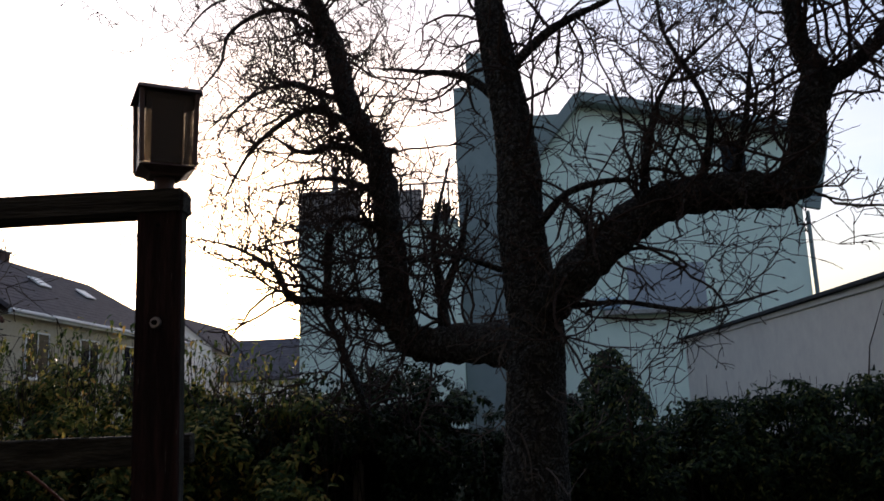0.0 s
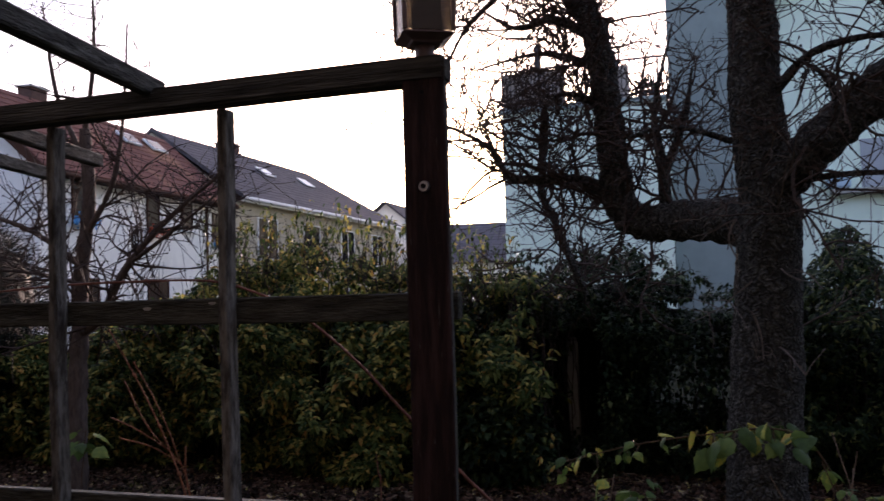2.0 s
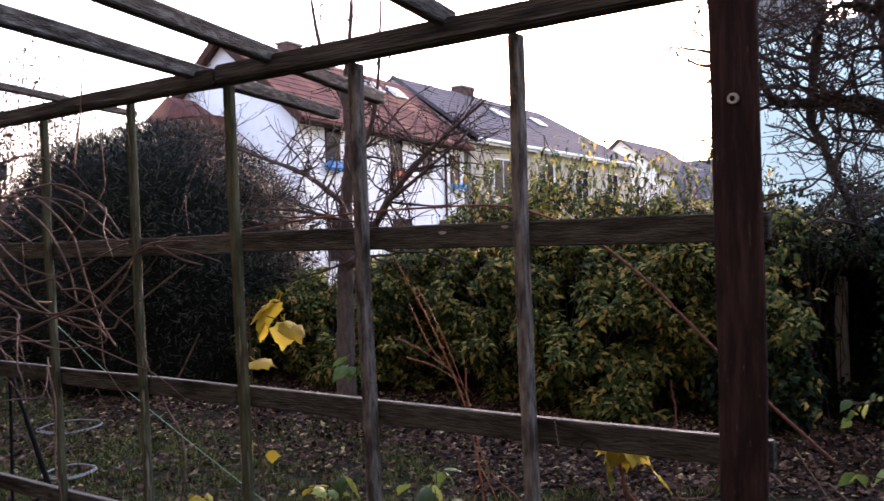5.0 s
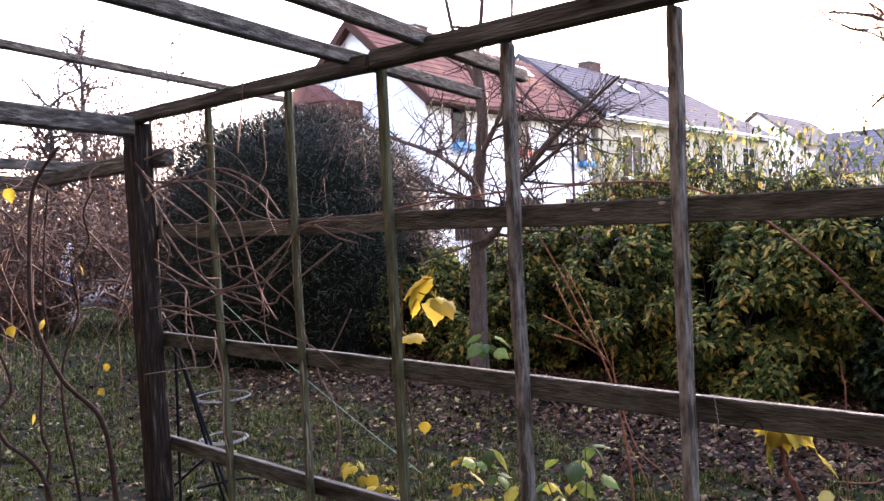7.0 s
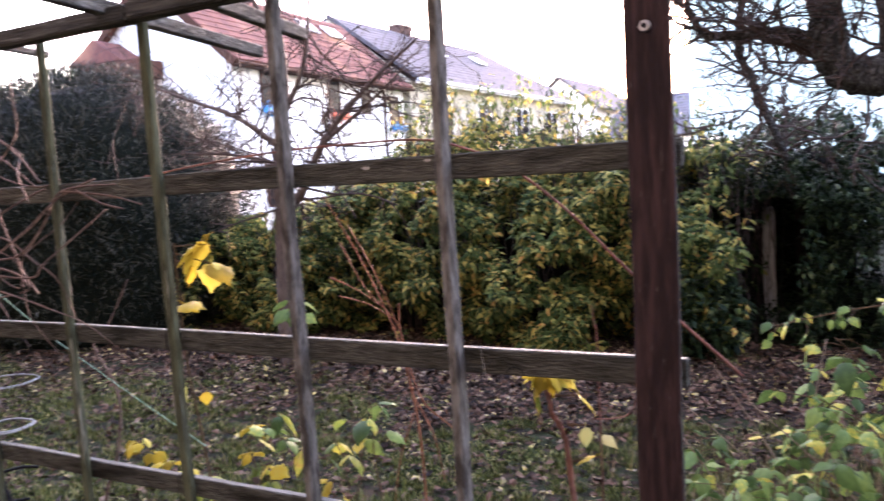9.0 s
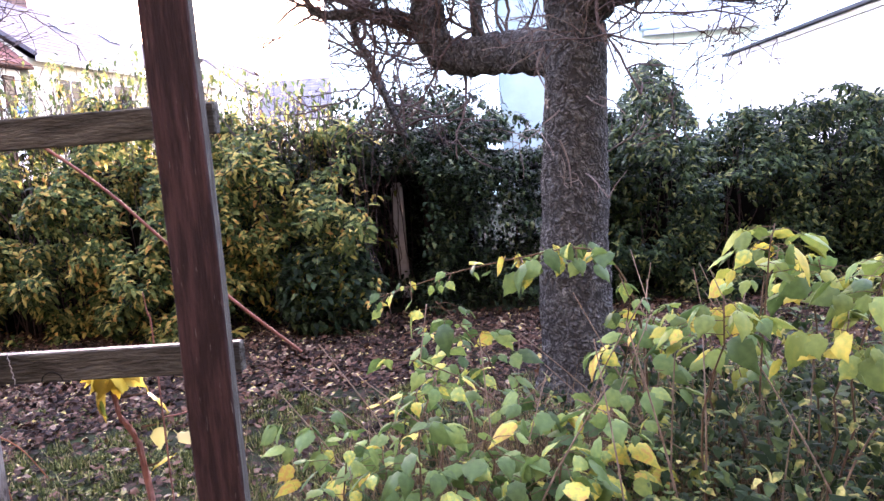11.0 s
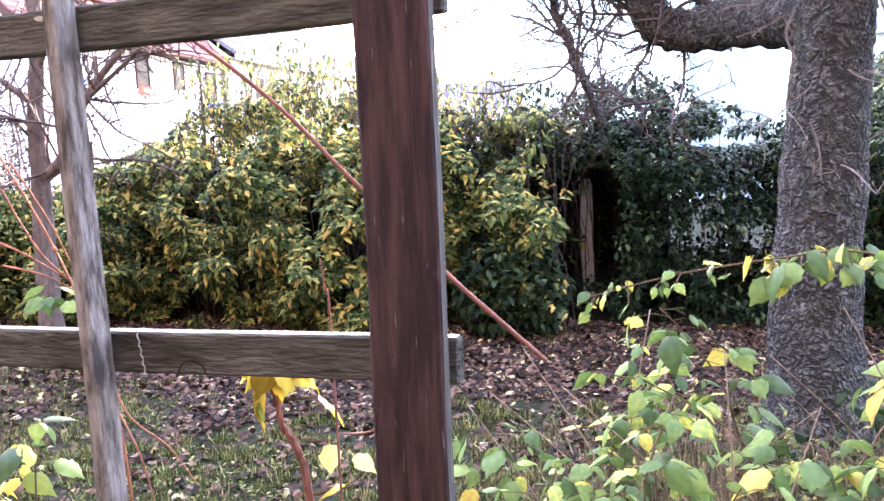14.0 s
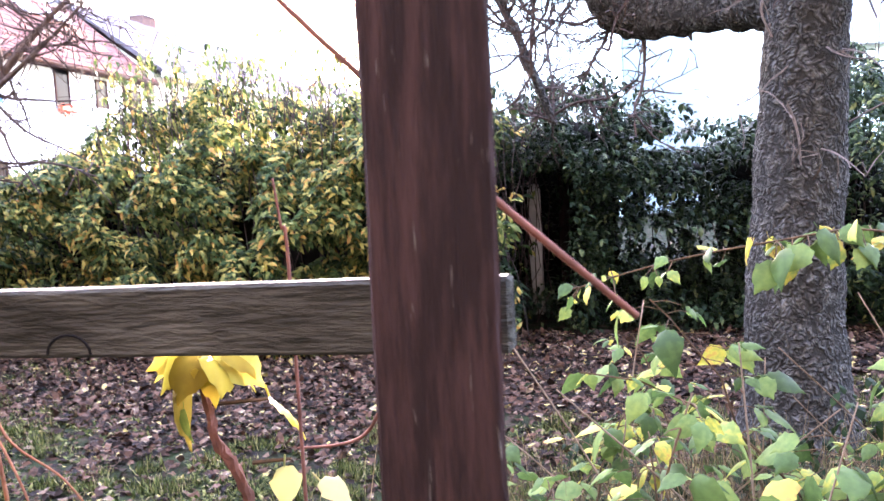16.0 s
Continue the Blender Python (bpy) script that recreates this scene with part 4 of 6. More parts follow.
def build_apple_tree():
    rng = random.Random(11)
    t = thing("apple_tree", "old gnarled leafless apple tree with rough grey bark", "tree", kind="")
    trunk = [(0.42, 4.82, -0.08), (0.42, 4.82, 0.25), (0.41, 4.82, 0.7), (0.44, 4.82, 1.2), (0.47, 4.82, 1.7), (0.50, 4.82, 2.05), (0.47, 4.81, 2.4), (0.44, 4.8, 2.75), (0.45, 4.8, 3.1), (0.42, 4.8, 3.46), (0.36, 4.8, 3.84), (0.32, 4.8, 4.25), (0.34, 4.75, 4.9), (0.2, 4.7, 5.5)]
    line = smooth_line(trunk, 24)
    rr = []
    for q in line:
        z = q.z
        r = 0.225 - 0.028 * z if z < 2.4 else 0.155 - 0.034 * (z - 2.4)
        rr.append(max(0.045, r + 0.07 * math.exp(-max(z, 0) * 7)))
    s = bark_tube(line, rr, 72, 0.009, 21.0)
    part("trunk", s, M_BARK, t, "thick trunk with cracked grey bark", smooth=True)
    tw = Soup()
    lines = [(line[len(line) // 2:], rr[len(line) // 2:], 16)]
    spec = (
        ([(0.55, 4.8, 2.2), (0.66, 4.62, 2.32), (0.86, 4.6, 2.5), (1.11, 4.6, 2.70), (1.34, 4.6, 2.80), (1.67, 4.6, 2.83), (1.98, 4.6, 2.83), (2.10, 4.6, 2.98), (2.16, 4.6, 3.28), (2.26, 4.6, 3.50)], 0.125, 0.10, 26),
        ([(2.26, 4.6, 3.46), (2.16, 4.6, 3.72), (2.12, 4.58, 4.05), (2.0, 4.5, 4.6)], 0.075, 0.04, 14),
        ([(2.26, 4.6, 3.46), (2.45, 4.55, 3.56), (2.66, 4.5, 3.72), (3.1, 4.4, 3.95)], 0.06, 0.025, 14),
        ([(0.46, 4.85, 1.98), (0.30, 5.1, 2.03), (0.05, 5.4, 2.07), (-0.22, 5.6, 2.09), (-0.38, 5.6, 2.2), (-0.43, 5.6, 2.54), (-0.46, 5.6, 2.95), (-0.53, 5.6, 3.46), (-0.72, 5.6, 3.86), (-0.84, 5.6, 4.36), (-1.03, 5.6, 4.8)], 0.145, 0.07, 30),
        ([(-0.08, 5.55, 2.12), (-0.11, 5.6, 2.52), (-0.14, 5.6, 2.85), (0.0, 5.6, 3.43)], 0.05, 0.006, 12),
        ([(-0.10, 5.6, 2.4), (0.05, 5.55, 2.75), (0.12, 5.5, 3.1)], 0.04, 0.006, 8),
        ([(-0.30, 5.6, 2.15), (-0.6, 5.6, 2.38), (-0.84, 5.6, 2.42), (-1.16, 5.6, 2.46), (-1.28, 5.6, 2.66), (-1.56, 5.6, 2.84), (-1.9, 5.6, 2.94)], 0.055, 0.005, 34),
        ([(-0.53, 5.6, 3.40), (-0.8, 5.55, 3.55), (-1.05, 5.5, 3.5), (-1.3, 5.45, 3.65)], 0.045, 0.005, 18),
        ([(-0.46, 5.6, 2.9), (-0.75, 5.5, 3.0), (-0.95, 5.5, 2.8)], 0.035, 0.005, 20),
        ([(0.52, 4.75, 2.68), (0.72, 4.65, 2.88), (0.99, 4.6, 2.93), (1.14, 4.6, 2.89), (1.2, 4.55, 2.7)], 0.03, 0.005, 8),
        ([(0.85, 4.62, 2.5), (0.78, 4.55, 2.72), (0.62, 4.5, 2.83)], 0.03, 0.005, 4),
        ([(0.40, 4.8, 3.5), (0.15, 4.9, 3.75), (-0.15, 5.0, 3.85), (-0.5, 5.0, 3.9)], 0.04, 0.005, 16),
        ([(0.38, 4.8, 3.7), (0.7, 4.7, 3.95), (1.1, 4.6, 4.1), (1.5, 4.5, 4.3)], 0.04, 0.005, 18),
        ([(1.15, 4.6, 2.75), (1.2, 4.55, 3.15), (1.35, 4.5, 3.5), (1.75, 4.45, 3.85)], 0.03, 0.005, 14),
        ([(1.7, 4.6, 2.95), (1.8, 4.6, 3.3), (1.85, 4.55, 3.7)], 0.035, 0.005, 10),
        ([(0.62, 4.7, 2.2), (0.95, 4.5, 2.2), (1.35, 4.35, 2.12), (1.75, 4.3, 2.2)], 0.02, 0.006, 14),
        ([(0.3, 4.7, 2.45), (0.0, 4.4, 2.5), (-0.25, 4.2, 2.42)], 0.02, 0.006, 8),
        ([(-0.70, 5.6, 3.86), (-1.1, 5.55, 4.05), (-1.35, 5.5, 4.05)], 0.03, 0.004, 24),
        ([(-0.84, 5.6, 4.3), (-1.2, 5.5, 4.6)], 0.03, 0.004, 22),
        ([(-0.9, 5.65, 2.9), (-1.0, 6.1, 2.75), (-1.106, 6.6, 2.45), (-1.03, 6.62, 2.25), (-0.94, 6.65, 2.0), (-0.86, 6.7, 1.78), (-0.8, 6.8, 1.6)], 0.035, 0.028, 20),
        ([(-0.50, 5.6, 3.2), (-0.9, 5.5, 3.3), (-1.35, 5.4, 3.2)], 0.03, 0.004, 20),
        ([(1.5, 4.6, 2.88), (1.55, 4.5, 3.3), (1.3, 4.4, 3.8), (1.35, 4.4, 4.3)], 0.028, 0.004, 18),
        ([(-0.60, 5.55, 3.62), (-0.85, 5.5, 3.78), (-1.08, 5.5, 3.80), (-1.37, 5.5, 3.60), (-1.5, 5.5, 3.43), (-1.62, 5.5, 3.2)], 0.034, 0.007, 9),
        ([(-0.85, 5.5, 3.76), (-0.96, 5.5, 3.95), (-1.25, 5.5, 4.02), (-1.55, 5.5, 3.85), (-1.69, 5.5, 3.62)], 0.022, 0.006, 9),
        ([(-0.88, 5.55, 4.45), (-1.10, 5.5, 4.60), (-1.36, 5.5, 4.60), (-1.6, 5.5, 4.45), (-1.67, 5.5, 4.2), (-1.88, 5.5, 3.95)], 0.028, 0.006, 9),
        ([(-1.10, 5.5, 4.58), (-1.45, 5.5, 4.75), (-1.75, 5.5, 4.68), (-1.95, 5.5, 4.45)], 0.018, 0.005, 8),
    )
    for n, (pts, r0, r1, count) in enumerate(spec):
        l2, r2 = limb("limb" if r0 > 0.05 else "branch", t, pts, r0, r1, M_BARK, 30 if r0 > 0.05 else 9, 0.16, n + 40)
        lines.append((l2, r2, count))
    for l2, r2, count in lines:
        grow(tw, rng, l2, r2, int(1.15 * count), 0.35, 1.0, 0.15, 0.25, 2, 0.005, 0.42)
    tagged(part("twig_tangle", tw, M_TWIG, t, "dense tangle of thin bare twigs"), kind="stuff")
    # hanging shoots on the trunk
    sh = Soup()
    for k in range(20):
        z = rng.uniform(1.1, 2.6)
        a = rng.uniform(-2.8, -0.3)
        q = Vector((0.46 + 0.19 * math.cos(a), 4.82 + 0.19 * math.sin(a), z))
        twigs_from(sh, rng, q, Vector((math.cos(a), math.sin(a), rng.uniform(-0.8, 0.8))), rng.uniform(0.2, 0.55), 0.006, 1, 0.12, 0.3)
    for pts in (((0.36, 1.50), (0.385, 1.44), (0.405, 1.36), (0.41, 1.24)), ((0.62, 2.1), (0.66, 1.95), (0.70, 1.82)), ((0.30, 2.0), (0.26, 1.9), (0.30, 1.78))):
        line = smooth_line([(x, 4.61 - 0.02 * math.sin(8 * z), z) for x, z in pts], 5)
        sh.tube(line, taper(line, 0.0075, 0.004), 6)
    tagged(part("water_growth", sh, M_PALESHOOT, t, "pale thin shoots hanging off the trunk"), kind="stuff")


build_apple_tree()


def build_small_tree():
    rng = random.Random(23)
    t = thing("small_tree", "young leafless fruit tree with slender grey trunk", "tree")
    l0, r0 = limb("trunk", t, [(-4.86, 5.5, -0.05), (-4.85, 5.5, 0.8), (-4.82, 5.5, 1.35), (-4.80, 5.5, 1.9), (-4.72, 5.5, 2.5), (-4.76, 5.5, 3.1)], 0.09, 0.045, M_SMALLBARK, 12, 0.1, 3)
    tw = Soup()
    spec = (
        ([(-4.82, 5.5, 1.38), (-4.55, 5.45, 1.55), (-4.25, 5.4, 1.95), (-3.75, 5.35, 2.35), (-3.2, 5.3, 2.68)], 0.05, 0.010, 26),
        ([(-4.25, 5.4, 1.95), (-3.9, 5.3, 2.1), (-3.5, 5.2, 2.3), (-3.2, 5.1, 2.45)], 0.022, 0.006, 18),
        ([(-4.8, 5.5, 1.95), (-5.2, 5.4, 2.25), (-5.7, 5.3, 2.45), (-6.3, 5.2, 2.7)], 0.03, 0.008, 24),
        ([(-4.76, 5.5, 2.2), (-4.45, 5.45, 2.6), (-4.3, 5.4, 3.1), (-4.25, 5.4, 3.9)], 0.03, 0.008, 10),
        ([(-4.74, 5.5, 2.8), (-5.0, 5.45, 3.4), (-5.1, 5.4, 4.2)], 0.03, 0.008, 9),
        ([(-4.76, 5.5, 3.05), (-4.62, 5.45, 3.7), (-4.6, 5.4, 4.4)], 0.028, 0.008, 8),
        ([(-4.8, 5.5, 1.8), (-5.1, 5.3, 1.9), (-5.6, 5.1, 1.95)], 0.022, 0.006, 20),
    )
    for n, (pts, a, b, count) in enumerate(spec):
        l2, r2 = limb("branch", t, pts, a, b, M_SMALLBARK, 7, 0.12, n + 60)
        grow(tw, rng, l2, r2, int(1.8 * count), 0.3, 0.9, 0.15, 0.35, 1, 0.0, 0.22)
    tagged(part("twig_tangle", tw, M_TWIG, t), kind="stuff")


build_small_tree()


# ---- hedges and evergreens ----
def bump3(p, f, seed):
    return noise.noise(Vector((p[0] * f + seed, p[1] * f - seed, p[2] * f)))


def hedge_leaves(rng, count, box, top, size, front=True, density_cut=-1.0, seed=0.0, droop=0.35, thin=0.001, airy=99.0):
    """Leaves through a hedge's bulk, thickest at its near face and its crown; top gives its height along x."""
    s = Soup()
    x0, x1, y0, y1 = box
    n = 0
    while n < count:
        x = rng.uniform(x0, x1)
        h = top(x) * (1 + 0.10 * bump3((x, 3.0, 0), 1.6, seed) + 0.07 * bump3((x, 5.0, 0), 5.0, seed))
        deep = rng.random() ** 2.2 if front else rng.random()
        z = h * (1 - rng.random() ** 1.25)
        belly = 0.22 * math.sin(min(1.0, z / h) * math.pi) + 0.42 * bump3((x, 0, z), 0.9, seed) + 0.30 * bump3((x, 0, z), 2.6, seed)
        crown = max(0.0, (z / h - 0.72)) * 1.6
        y = y0 + crown + deep * (y1 - y0 - crown) - belly
        if bump3((x, y, z), 1.8, seed + 9) < density_cut or bump3((x, y * 0.6, z), 4.5, seed + 2) < density_cut - 0.02:
            continue
        if x > x1 - thin and rng.random() < ((x - x1 + thin) / thin) ** 0.7 + 0.5 * bump3((x, y, z), 2.4, seed + 4):
            continue
        if z > airy and rng.random() < 0.30 + 0.48 * min(1.0, (z - airy) / 0.4):
            continue
        d = rand_dir(rng)
        d = (Vector((d.x * 1.2, d.y, d.z * 0.7)) + Vector((0, -0.35, -droop))).normalized()
        k = size * rng.uniform(0.6, 1.35)
        s.blade((x, y, max(0.02, z)), d, Vector((rng.gauss(0, 0.3), -0.75, 1)), k, k * 0.36, 0.35, 0.3)
        n += 1
    return s


def hedge_twigs(rng, count, box, top, r=0.006, over=0.25):
    s = Soup()
    x0, x1, y0, y1 = box
    for k in range(count):
        x, y = rng.uniform(x0, x1), rng.uniform(y0 + 0.2, y1)
        h = top(x) * rng.uniform(0.75, 1.0) + rng.uniform(0, over)
        pts, q = [], Vector((x, y, 0))
        for i in range(7):
            pts.append(q.copy())
            q = q + Vector((rng.gauss(0, 0.05), rng.gauss(-0.02, 0.05), h / 6))
        s.tube(pts, taper(pts, r * rng.uniform(0.8, 1.8), 0.003), 3, cap=False)
    return s


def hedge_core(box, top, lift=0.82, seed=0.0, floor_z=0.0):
    """A rough uneven slab inside a hedge, its near-black colour painting the inner shade."""
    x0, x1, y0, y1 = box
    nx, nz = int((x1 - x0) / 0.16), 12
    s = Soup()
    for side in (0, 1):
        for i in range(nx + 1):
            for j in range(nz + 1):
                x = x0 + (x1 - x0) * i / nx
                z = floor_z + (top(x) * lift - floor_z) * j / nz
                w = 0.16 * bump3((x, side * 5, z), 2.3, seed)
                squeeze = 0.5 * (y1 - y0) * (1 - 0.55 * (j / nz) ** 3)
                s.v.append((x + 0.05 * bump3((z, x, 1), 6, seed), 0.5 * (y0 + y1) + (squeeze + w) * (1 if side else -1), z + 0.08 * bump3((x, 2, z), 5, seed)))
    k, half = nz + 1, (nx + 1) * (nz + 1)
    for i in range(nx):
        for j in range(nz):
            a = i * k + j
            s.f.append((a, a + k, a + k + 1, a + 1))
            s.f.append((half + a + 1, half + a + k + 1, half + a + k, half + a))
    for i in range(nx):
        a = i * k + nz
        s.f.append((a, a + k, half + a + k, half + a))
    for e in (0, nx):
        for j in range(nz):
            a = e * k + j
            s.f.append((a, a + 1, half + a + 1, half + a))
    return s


def lerp_line(pairs):
    xs, zs = zip(*pairs)
    return lambda x: float(np.interp(x, xs, zs))


def build_hedges():
    rng = random.Random(31)
    top = lerp_line([(-7.6, 1.2), (-6.6, 1.3), (-5.9, 1.45), (-5.2, 1.8), (-4.5, 2.0), (-3.9, 2.12), (-3.2, 2.0), (-2.4, 1.9), (-2.0, 1.7), (-1.5, 1.8), (-1.0, 1.6)])
    box = (-7.5, -1.08, 6.75, 8.3)
    h = tagged(part("hedge", hedge_leaves(rng, 68000, box, top, 0.082, density_cut=-0.09, seed=2.0, thin=0.75, airy=1.58), L_HEDGE), "dense leafy hedge turning yellow in autumn", "hedge", kind="stuff")
    part("stem_growth", hedge_twigs(rng, 420, box, top, over=0.45), M_TWIG, h)
    part("dark_core", hedge_core((-7.4, -1.6, 7.35, 8.1), top, 0.74, 1.0), M_GAPSHADE, h)
    # loose shoots above the crown
    s, st = Soup(), Soup()
    for k in range(230):
        x, y = rng.uniform(-4.8, -1.5), rng.uniform(6.9, 8.2)
        z = top(x) * 0.9
        pts, q = [], Vector((x, y, z))
        lean = rng.gauss(0, 0.12)
        for i in range(6):
            pts.append(q.copy())
            q = q + Vector((lean * 0.3 + rng.gauss(0, 0.015), rng.gauss(0, 0.02), rng.uniform(0.06, 0.14)))
            for j in range(5):
                if rng.random() < 0.32:
                    kk = rng.uniform(0.05, 0.09)
                    s.blade(q, (rand_dir(rng) + Vector((0, -0.2, -0.3))).normalized(), Vector((0, 0, 1)), kk, kk * 0.36, 0.35, 0.3)
        st.tube(pts, taper(pts, 0.005, 0.002), 3, cap=False)
    part("leaf_growth", s, L_HEDGE, h)
    part("stem_growth", st, M_TWIG, h)
    # dark ivy-like shrub round the hollow
    rng = random.Random(32)
    top2 = lerp_line([(-2.4, 1.65), (-2.0, 1.8), (-1.4, 1.95), (-0.8, 2.05), (-0.2, 1.8), (0.3, 1.55), (0.9, 1.6)])
    s = Soup()
    n = 0
    while n < 62000:
        x, z, y = rng.uniform(-2.4, 1.2), rng.random() ** 0.8 * 2.1, 7.1 + 2.4 * rng.random() ** 1.3
        if z > top2(x) + 0.25 * bump3((x, y, z), 1.5, 4) + 0.12 * bump3((x, y, z), 5.0, 2):
            continue
        # the dark hollow round the concrete post
        hollow = -1.40 + 0.12 * bump3((1, y, z), 2.0, 3) < x < -0.74 + 0.1 * bump3((2, y, z), 2.2, 3) and z < 1.30 + 0.2 * bump3((x, y, 0), 2.0, 1) and y < 9.15
        if hollow and not (z < 0.3 and rng.random() < 0.5) and not (y > 8.2 and rng.random() < 0.10):
            continue
        # a thin place through which the pale wall behind shows in spots
        if -0.45 < x < 0.50 and 0.35 < z < 1.08 and 0.6 * bump3((x * 1.2, 0, z * 1.5), 2.6, 12) + 0.7 * bump3((x, 0, z * 1.4), 9.0, 12) > -0.06 and rng.random() < 0.96:
            continue
        if y < 7.5 and bump3((x, y, z), 2.2, 7) < 0.05:
            continue
        if z > top2(x) - 0.55 and bump3((x * 1.3, 0, z * 1.6), 4.5, 21) > 0.12:
            continue
        k = rng.uniform(0.04, 0.085)
        s.blade((x, y, z), (rand_dir(rng) + Vector((0, -0.4, -0.25))).normalized(), Vector((0, 0, 1)), k, k * 0.5, 0.3, 0.25)
        n += 1
    # a low clump before the hollow
    for k in range(1500):
        u = rand_dir(rng)
        q = Vector((-1.55 + 0.42 * u.x, 6.75 + 0.3 * u.y, 0.38 + 0.4 * u.z))
        kk = rng.uniform(0.07, 0.13)
        if q.z > 0.03:
            s.blade(q, (rand_dir(rng) + Vector((0, -0.5, -0.2))).normalized(), Vector((0, 0, 1)), kk, kk * 0.5, 0.3, 0.25)
    h = tagged(part("evergreen_shrub", s, L_DARK), "dark glossy evergreen shrub with a hollow in its base", "shrub", kind="stuff")
    part("stem_growth", hedge_twigs(rng, 16, (-2.2, 1.1, 8.2, 9.4), top2, 0.007, 0.1), M_TWIG, h)
    part("dark_core", hedge_core((-2.3, -1.45, 7.7, 9.3), top2, 0.85, 6.0), M_GAPSHADE, h)
    part("dark_core", hedge_core((-1.5, -0.6, 9.15, 9.6), top2, 0.85, 9.0), M_GAPSHADE, h)
    part("dark_core", hedge_core((-1.45, -0.6, 8.0, 9.1), top2, 0.82, 7.0, 1.38), M_GAPSHADE, h)
    part("dark_core", hedge_core((-0.72, -0.42, 8.3, 9.1), top2, 0.80, 8.5), M_GAPSHADE, h)
    part("dark_core", hedge_core((-0.6, 0.5, 8.3, 9.2), top2, 0.80, 7.5, 1.10), M_GAPSHADE, h)
    part("dark_core", hedge_core((-0.7, 0.5, 8.3, 9.0), lambda x: 0.36, 0.9, 5.5), M_GAPSHADE, h)
    part("dark_core", hedge_core((0.55, 1.1, 8.1, 9.2), top2, 0.85, 4.0), M_GAPSHADE, h)
    # evergreen hedge before the garage
    rng = random.Random(33)
    top3 = lerp_line([(0.9, 1.35), (1.15, 1.7), (1.32, 2.15), (1.42, 2.2), (1.55, 1.95), (1.7, 1.42), (1.85, 1.36), (2.2, 1.58), (2.8, 1.7), (3.6, 1.65), (4.4, 1.7)])
    box = (0.9, 4.4, 7.2, 8.9)
    h = tagged(part("hedge", hedge_leaves(rng, 34000, box, top3, 0.07, density_cut=-0.2, seed=8.0), L_GREENHEDGE), "dark evergreen hedge in front of the garage", "hedge", kind="stuff")
    part("stem_growth", hedge_twigs(rng, 130, box, top3), M_TWIG, h)
    part("dark_core", hedge_core((1.1, 4.3, 7.8, 8.6), top3, 0.76, 3.0), M_GAPSHADE, h)
    # clipped conifer dome
    rng = random.Random(34)
    c, r = Vector((-8.75, 6.55, 1.10)), Vector((1.80, 1.65, 1.95))

    def dome(u, grow_by):
        square = (abs(u.x) ** 2.7 + abs(u.y) ** 2.7 + abs(u.z) ** 2.7) ** (-1 / 2.7)
        k = square * (1 + 0.08 * bump3(u, 1.6, 5) + 0.05 * bump3(u, 4.0, 2)) + grow_by
        q = Vector((u.x * r.x * k, u.y * r.y * k, u.z * r.z * k))
        return c + q
    bm = bmesh.new()
    bmesh.ops.create_icosphere(bm, subdivisions=4, radius=1)
    for v in bm.verts:
        v.co = dome(v.co.normalized(), -0.10)
        v.co.z = max(v.co.z, -0.05)
    tree = thing("conifer_bush", "large dark clipped rounded conifer bush", "bush")
    part("dark_core", bm, L_YEW, tree)
    s = Soup()
    for k in range(70000):
        u = rand_dir(rng, 0.2)
        p = dome(u, rng.uniform(-0.10, 0.015) + 0.03 * bump3(u, 14.0, 3))
        if p.z < 0.05 or (u.y > 0.5 and u.x < 0):
            continue
        d = (0.8 * u + 0.8 * rand_dir(rng) + Vector((0, 0, 0.15))).normalized()
        s.blade(p, d, u, rng.uniform(0.06, 0.14), rng.uniform(0.006, 0.013), 0.2, 0.3)
    tagged(part("needles", s, L_YEW, tree), kind="stuff")
    # brown shrubs and trees across the lawn
    rng = random.Random(35)
    for x, y, w, hh, n in ((-13.2, 7.3, 4.2, 2.7, 11000), (-17.0, 9.5, 3.4, 5.6, 9000), (-11.6, 9.4, 2.6, 2.9, 5000), (-14.5, 5.2, 2.6, 2.3, 6000), (-21.0, 7.0, 5.0, 3.6, 7000)):
        b = thing("shrub", "brown half-bare shrub with dry leaves across the lawn", "shrub", (x, y, 0), group="brown shrubs")
        s, st = Soup(), Soup()
        for k in range(34):
            d = Vector((rng.gauss(0, 0.35), rng.gauss(0, 0.35), 1)).normalized()
            twigs_from(st, rng, (rng.gauss(0, 0.2), rng.gauss(0, 0.2), 0), d, hh * rng.uniform(0.6, 1.0), 0.018, 1, 0.0, 0.12)
        for k in range(n):
            u = rand_dir(rng)
            q = Vector((u.x * w * 0.5, u.y * w * 0.5, (u.z * 0.5 + 0.55) * hh)) * rng.uniform(0.6, 1.05)
            if bump3(q, 1.4, x) < -0.05:
                continue
            s.blade(q, rand_dir(rng), Vector((0, 0, 1)), rng.uniform(0.06, 0.13), 0.05)
        part("stem_growth", st, M_VINE, b)
        tagged(part("leaf_growth", s, L_BROWNSHRUB, b), kind="stuff")
    # half-bare autumn trees beyond the lawn
    for x, y, hh, w in ((-23.2, 10.2, 7.4, 1.5), (-20.6, 8.2, 5.2, 1.5)):
        b = thing("tree", "half-bare autumn tree with brown leaves beyond the lawn", "tree", (x, y, 0), group="autumn trees")
        tr, tw, lv = Soup(), Soup(), Soup()
        stem = smooth_line([(0, 0, -0.1), (0.1, 0, hh * 0.3), (0.05, 0.1, hh * 0.65), (0.1, 0.05, hh * 0.92)], 5)
        tr.tube(stem, taper(stem, 0.13, 0.03), 8)
        for k in range(34):
            q = stem[rng.randrange(len(stem) // 3, len(stem))]
